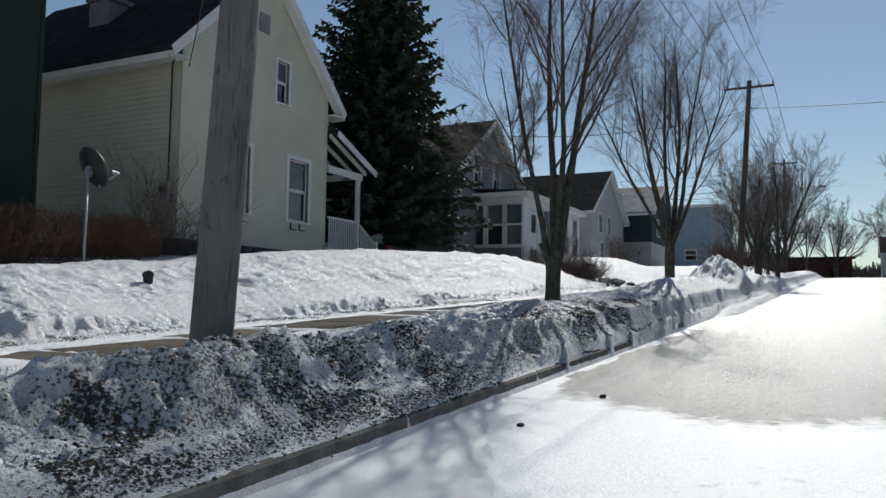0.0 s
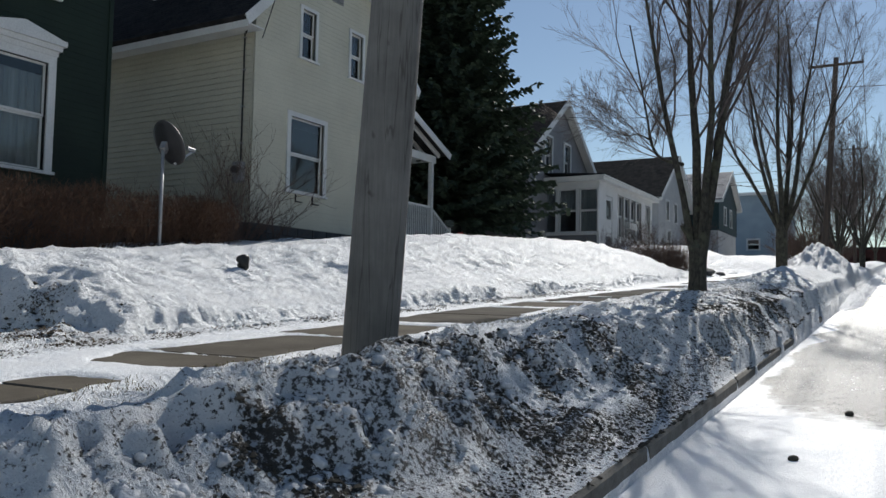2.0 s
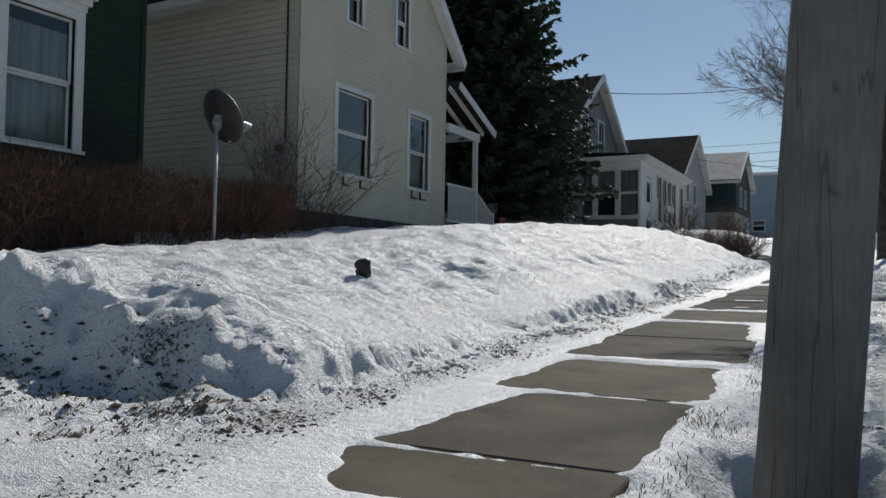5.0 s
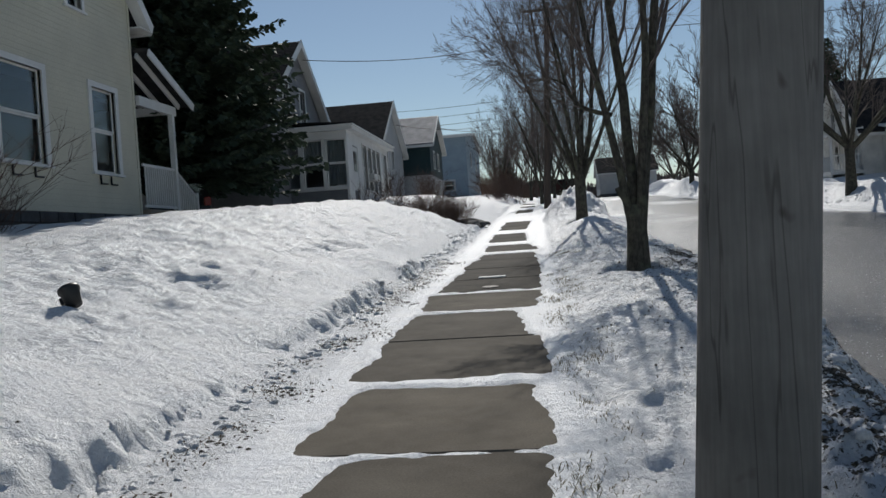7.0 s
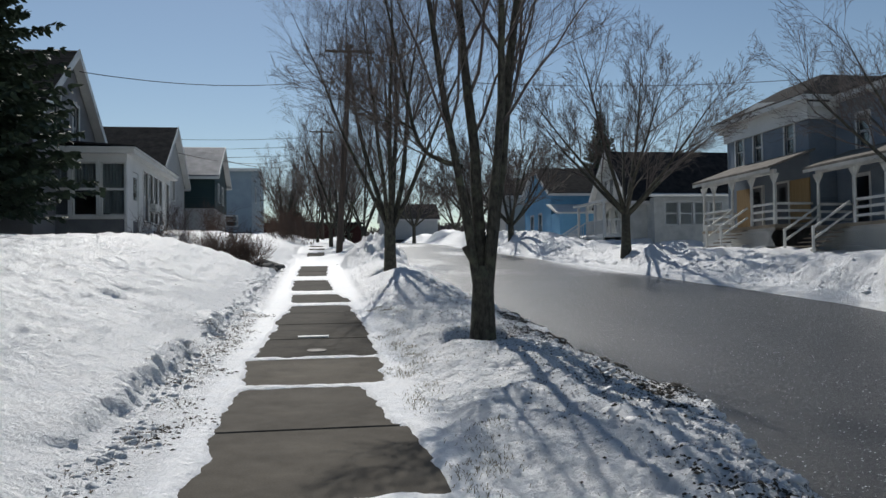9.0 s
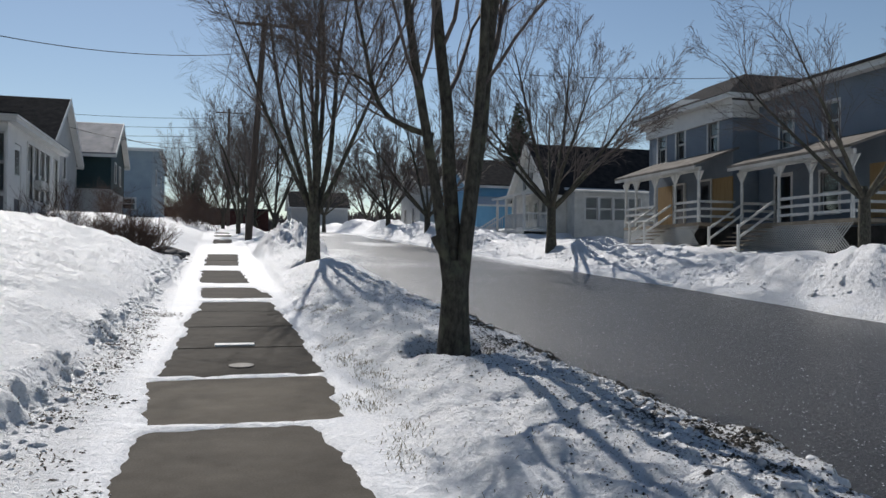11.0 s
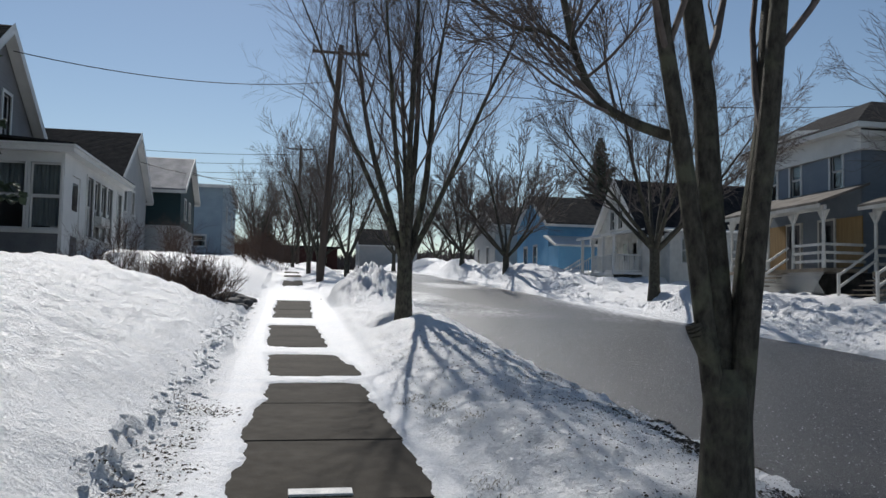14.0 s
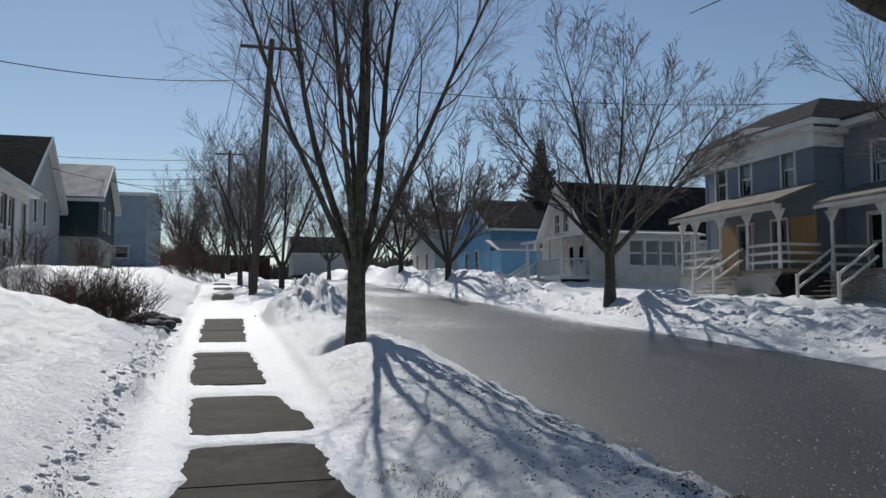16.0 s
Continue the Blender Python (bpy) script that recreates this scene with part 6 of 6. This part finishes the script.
def scatter_clods(name, label, n, pick, size, mat, seed, flat=1.0, category="dirt", height=heights):
    rng = random.Random(seed)
    verts, faces = [], []
    places = [pick(rng) for _ in range(n)]
    oct_f = ((0, 2, 4), (2, 1, 4), (1, 3, 4), (3, 0, 4), (2, 0, 5), (1, 2, 5), (3, 1, 5), (0, 3, 5))
    for (x, y), z in zip(places, height(places)):
        s = size * (0.25 + 0.9 * rng.random() ** 3)
        k0 = len(verts)
        for d in ((1, 0, 0), (-1, 0, 0), (0, 1, 0), (0, -1, 0), (0, 0, flat), (0, 0, -flat)):
            verts.append((x + d[0] * s * rng.uniform(0.6, 1.4), y + d[1] * s * rng.uniform(0.6, 1.4), z + d[2] * s * rng.uniform(0.5, 1.2)))
        faces += [tuple(k0 + i for i in f) for f in oct_f]
    return tagged(raw_ob(name, verts, faces, mat), label, category, kind="stuff")


def on_bank(g, tries=9):
    """A spot on the plough bank, drawn towards the dirty clusters."""
    for _ in range(tries):
        y = 3.0 + 13 * g.random() ** 1.2
        wide = float(1 - ss(7, 11, y))
        x = g.gauss(-3.68 - 0.37 * wide, 0.16 + 0.17 * wide)
        if float(vnoise(x * 2.4 + 1, y * 1.9)) * 0.65 + 0.35 * float(vnoise(x * 7, y * 6 + 3)) > 0.45 + 0.15 * g.random():
            break
    return min(x, KERB_X - 0.02), y


def scatter_chunks(name, label, n, pick, size, mat, seed, sink=0.35):
    """Broken lumps of crusted snow, each an uneven faceted block partly sunk in the bank."""
    rng = random.Random(seed)
    bm = bmesh.new()
    bmesh.ops.create_icosphere(bm, subdivisions=2, radius=1.0)
    ball = [v.co.copy() for v in bm.verts]
    tris = [[v.index for v in f.verts] for f in bm.faces]
    bm.free()
    verts, faces = [], []
    places = [pick(rng) for _ in range(n)]
    for (x, y), z in zip(places, heights(places)):
        s = size * (0.22 + 0.9 * rng.random() ** 2.5)
        sc = Vector((rng.uniform(0.7, 1.3), rng.uniform(0.7, 1.4), rng.uniform(0.5, 0.9))) * s
        turn = Euler((rng.uniform(-0.5, 0.5), rng.uniform(-0.5, 0.5), rng.uniform(0, 6.3))).to_matrix()
        off = Vector((rng.random() * 50, rng.random() * 50, 0))
        k0 = len(verts)
        for v in ball:
            q = v * (1 + 0.55 * noise.noise(v * 1.3 + off) + 0.25 * noise.noise(v * 3.1 + off))
            q = turn @ Vector((q.x * sc.x, q.y * sc.y, q.z * sc.z))
            verts.append((x + q.x, y + q.y, z + q.z - s * sink * 0.6))
        faces += [tuple(k0 + i for i in f) for f in tris]
    return tagged(raw_ob(name, verts, faces, mat, smooth=True), label, "snow", kind="stuff")


def bank_face(g):
    y = 2.7 + 10.3 * g.random()
    return min(g.gauss(-4.12, 0.2), KERB_X - 0.2), y


scatter_chunks("snow_chunks", "grey broken lumps of ploughed snow and ice", 1300, bank_face, 0.036, DIRTYSNOW, 51)
scatter_chunks("snow_chunks", "white crusted crumbs fallen along the lawn edge", 900, lambda g: (-7.66 + g.gauss(0, 0.09), 6.0 + 20 * g.random()), 0.04, SNOW, 52)
scatter_chunks("snow_chunks", "white lumps along the foot of the opposite bank", 700, lambda g: (6.6 + abs(g.gauss(0, 0.7)), 16 + 34 * g.random()), 0.07, SNOW, 53)
scatter_clods("dirt_clods", "dark dirt and gravel thrown up on the plough bank", 11500, on_bank, 0.022, SOIL, 1, 0.7)
scatter_clods("dirt_clods", "dark grit scattered on the verge snow", 9000, lambda g: (g.gauss(-4.2, 0.45), 9.0 + 12 * g.random()), 0.011, SOIL, 2, 0.7)
scatter_clods("kerb_litter", "brown grass litter along the kerb top", 6500, lambda g: (KERB_X - 0.20 + g.gauss(0, 0.08), 2.8 + 8.5 * g.random()), 0.015, SOIL, 3, 0.5)
scatter_clods("dirt_clods", "dark turf and dirt at the foot of the cut bank", 420, lambda g: (-7.7 - 2.4 * g.random(), g.gauss(5.35, 0.28)), 0.035, SOIL, 8, 0.5)
scatter_clods("lawn_specks", "dark specks of bark on the lawn snow", 260, lambda g: (-7.8 - 5.5 * g.random() ** 1.5, 3 + 20 * g.random()), 0.016, SOIL, 5, 0.6)
scatter_clods("dirt_clods", "bare dark earth thawed round the shrub bed", 900, lambda g: (-8.15 + g.gauss(0, 0.3), 29.2 + g.gauss(0, 1.0)), 0.05, SOIL, 61, 0.4)
for x, y, s in ((-2.6, 6.57, 0.03), (-2.38, 8.27, 0.034)):
    bm = bmesh.new()
    bmesh.ops.create_icosphere(bm, subdivisions=2, radius=s)
    for v in bm.verts:
        v.co *= 1 + 0.35 * noise.noise(v.co * 18 + Vector((x, y, 0)))
        v.co.z *= 0.7
    c = mesh_ob("dirt_clod", bm, SOIL)
    c.location = (x, y, float(crown(np.array(x), np.array(y))) + s * 0.4)
    tagged(c, "dark frozen clod lying on the icy road", "clod", "clods on the road")


def scatter_blades(name, label, n, pick, length, mat, seed, upright=0.5, width=0.006, category="grass"):
    rng = random.Random(seed)
    verts, faces = [], []
    places = [pick(rng) for _ in range(n)]
    for (x, y), z in zip(places, heights(places)):
        a = rng.uniform(0, 6.283)
        ln = length * rng.uniform(0.4, 1.1)
        up = upright * rng.uniform(0.2, 1.2)
        p, d = Vector((x, y, z)), Vector((math.cos(a), math.sin(a), up)).normalized()
        w = Vector((-math.sin(a), math.cos(a), 0.2)) * width
        m = p + d * ln * 0.55 + Vector((0, 0, 0.008))
        e = p + d * ln - Vector((0, 0, ln * 0.15 * upright))
        k0 = len(verts)
        verts += [p - w, p + w, m + w * 0.9, m - w * 0.9, e]
        faces += [(k0, k0 + 1, k0 + 2, k0 + 3), (k0 + 3, k0 + 2, k0 + 4)]
    return tagged(raw_ob(name, verts, faces, mat), label, category, kind="stuff")


spots = [(-7.55 + random.Random(i).gauss(0, 0.10), 3.0 + 14 * random.Random(i + 500).random()) for i in range(46)]
scatter_blades("dead_leaves", "matted brown leaves and grass along the lawn edge", 1500, lambda g: (lambda s: (s[0] + g.gauss(0, 0.09), s[1] + g.gauss(0, 0.13)))(spots[g.randrange(46)]), 0.042, DEADLEAF, 11, 0.35, 0.004, "leaves")
scatter_clods("dirt_clods", "crumbs of dark soil dotted along the lawn edge", 1700, lambda g: (lambda s: (s[0] + 0.12 + g.gauss(0, 0.07), s[1] + g.gauss(0, 0.12)))(spots[g.randrange(46)]), 0.019, SOIL, 31, 0.6)
spots3 = [(-7.75 - 2.6 * random.Random(i + 70).random(), 5.2 + random.Random(i + 71).gauss(0, 0.35)) for i in range(26)]
scatter_blades("dead_leaves", "clumps of brown turf at the foot of the cut bank", 1300, lambda g: (lambda s: (s[0] + g.gauss(0, 0.10), s[1] + g.gauss(0, 0.08)))(spots3[g.randrange(26)]), 0.06, DEADLEAF, 21, 0.5, 0.005, "leaves")
spots2 = [(-5.5 + random.Random(i + 7).gauss(0, 0.12), 3.2 + 15 * random.Random(i + 800).random()) for i in range(50)]
scatter_blades("grass_tufts", "dry straw-coloured grass poking through verge snow", 2400, lambda g: (lambda s: (s[0] + g.gauss(0, 0.07), s[1] + g.gauss(0, 0.12)))(spots2[g.randrange(50)]), 0.05, GRASS, 12, 1.0, 0.002)
scatter_blades("grass_tufts", "sparse straw stems on the rest of the verge", 1400, lambda g: (g.uniform(-5.6, -3.7), g.uniform(3, 20)), 0.045, GRASS, 13, 0.9, 0.002)
# made-up white grains stand in for sun glints on wet asphalt
scatter_clods("glint_grains", "pale grains added as painted glints of the wet road", 26000, lambda g: (g.uniform(-3.1, 6.0), 9.5 + 22 * g.random() ** 1.2), 0.011, SNOW, 41, 0.5, "ice", lambda q: crown(np.array(q)[:, 0], np.array(q)[:, 1]).tolist())
scatter_blades("far_woods", "brown leafless woods beyond the end of the street", 15000, lambda g: (g.uniform(-75, 75), 150 + 40 * g.random()), 7.0, TWIG, 43, 5.0, 0.09, "woods")
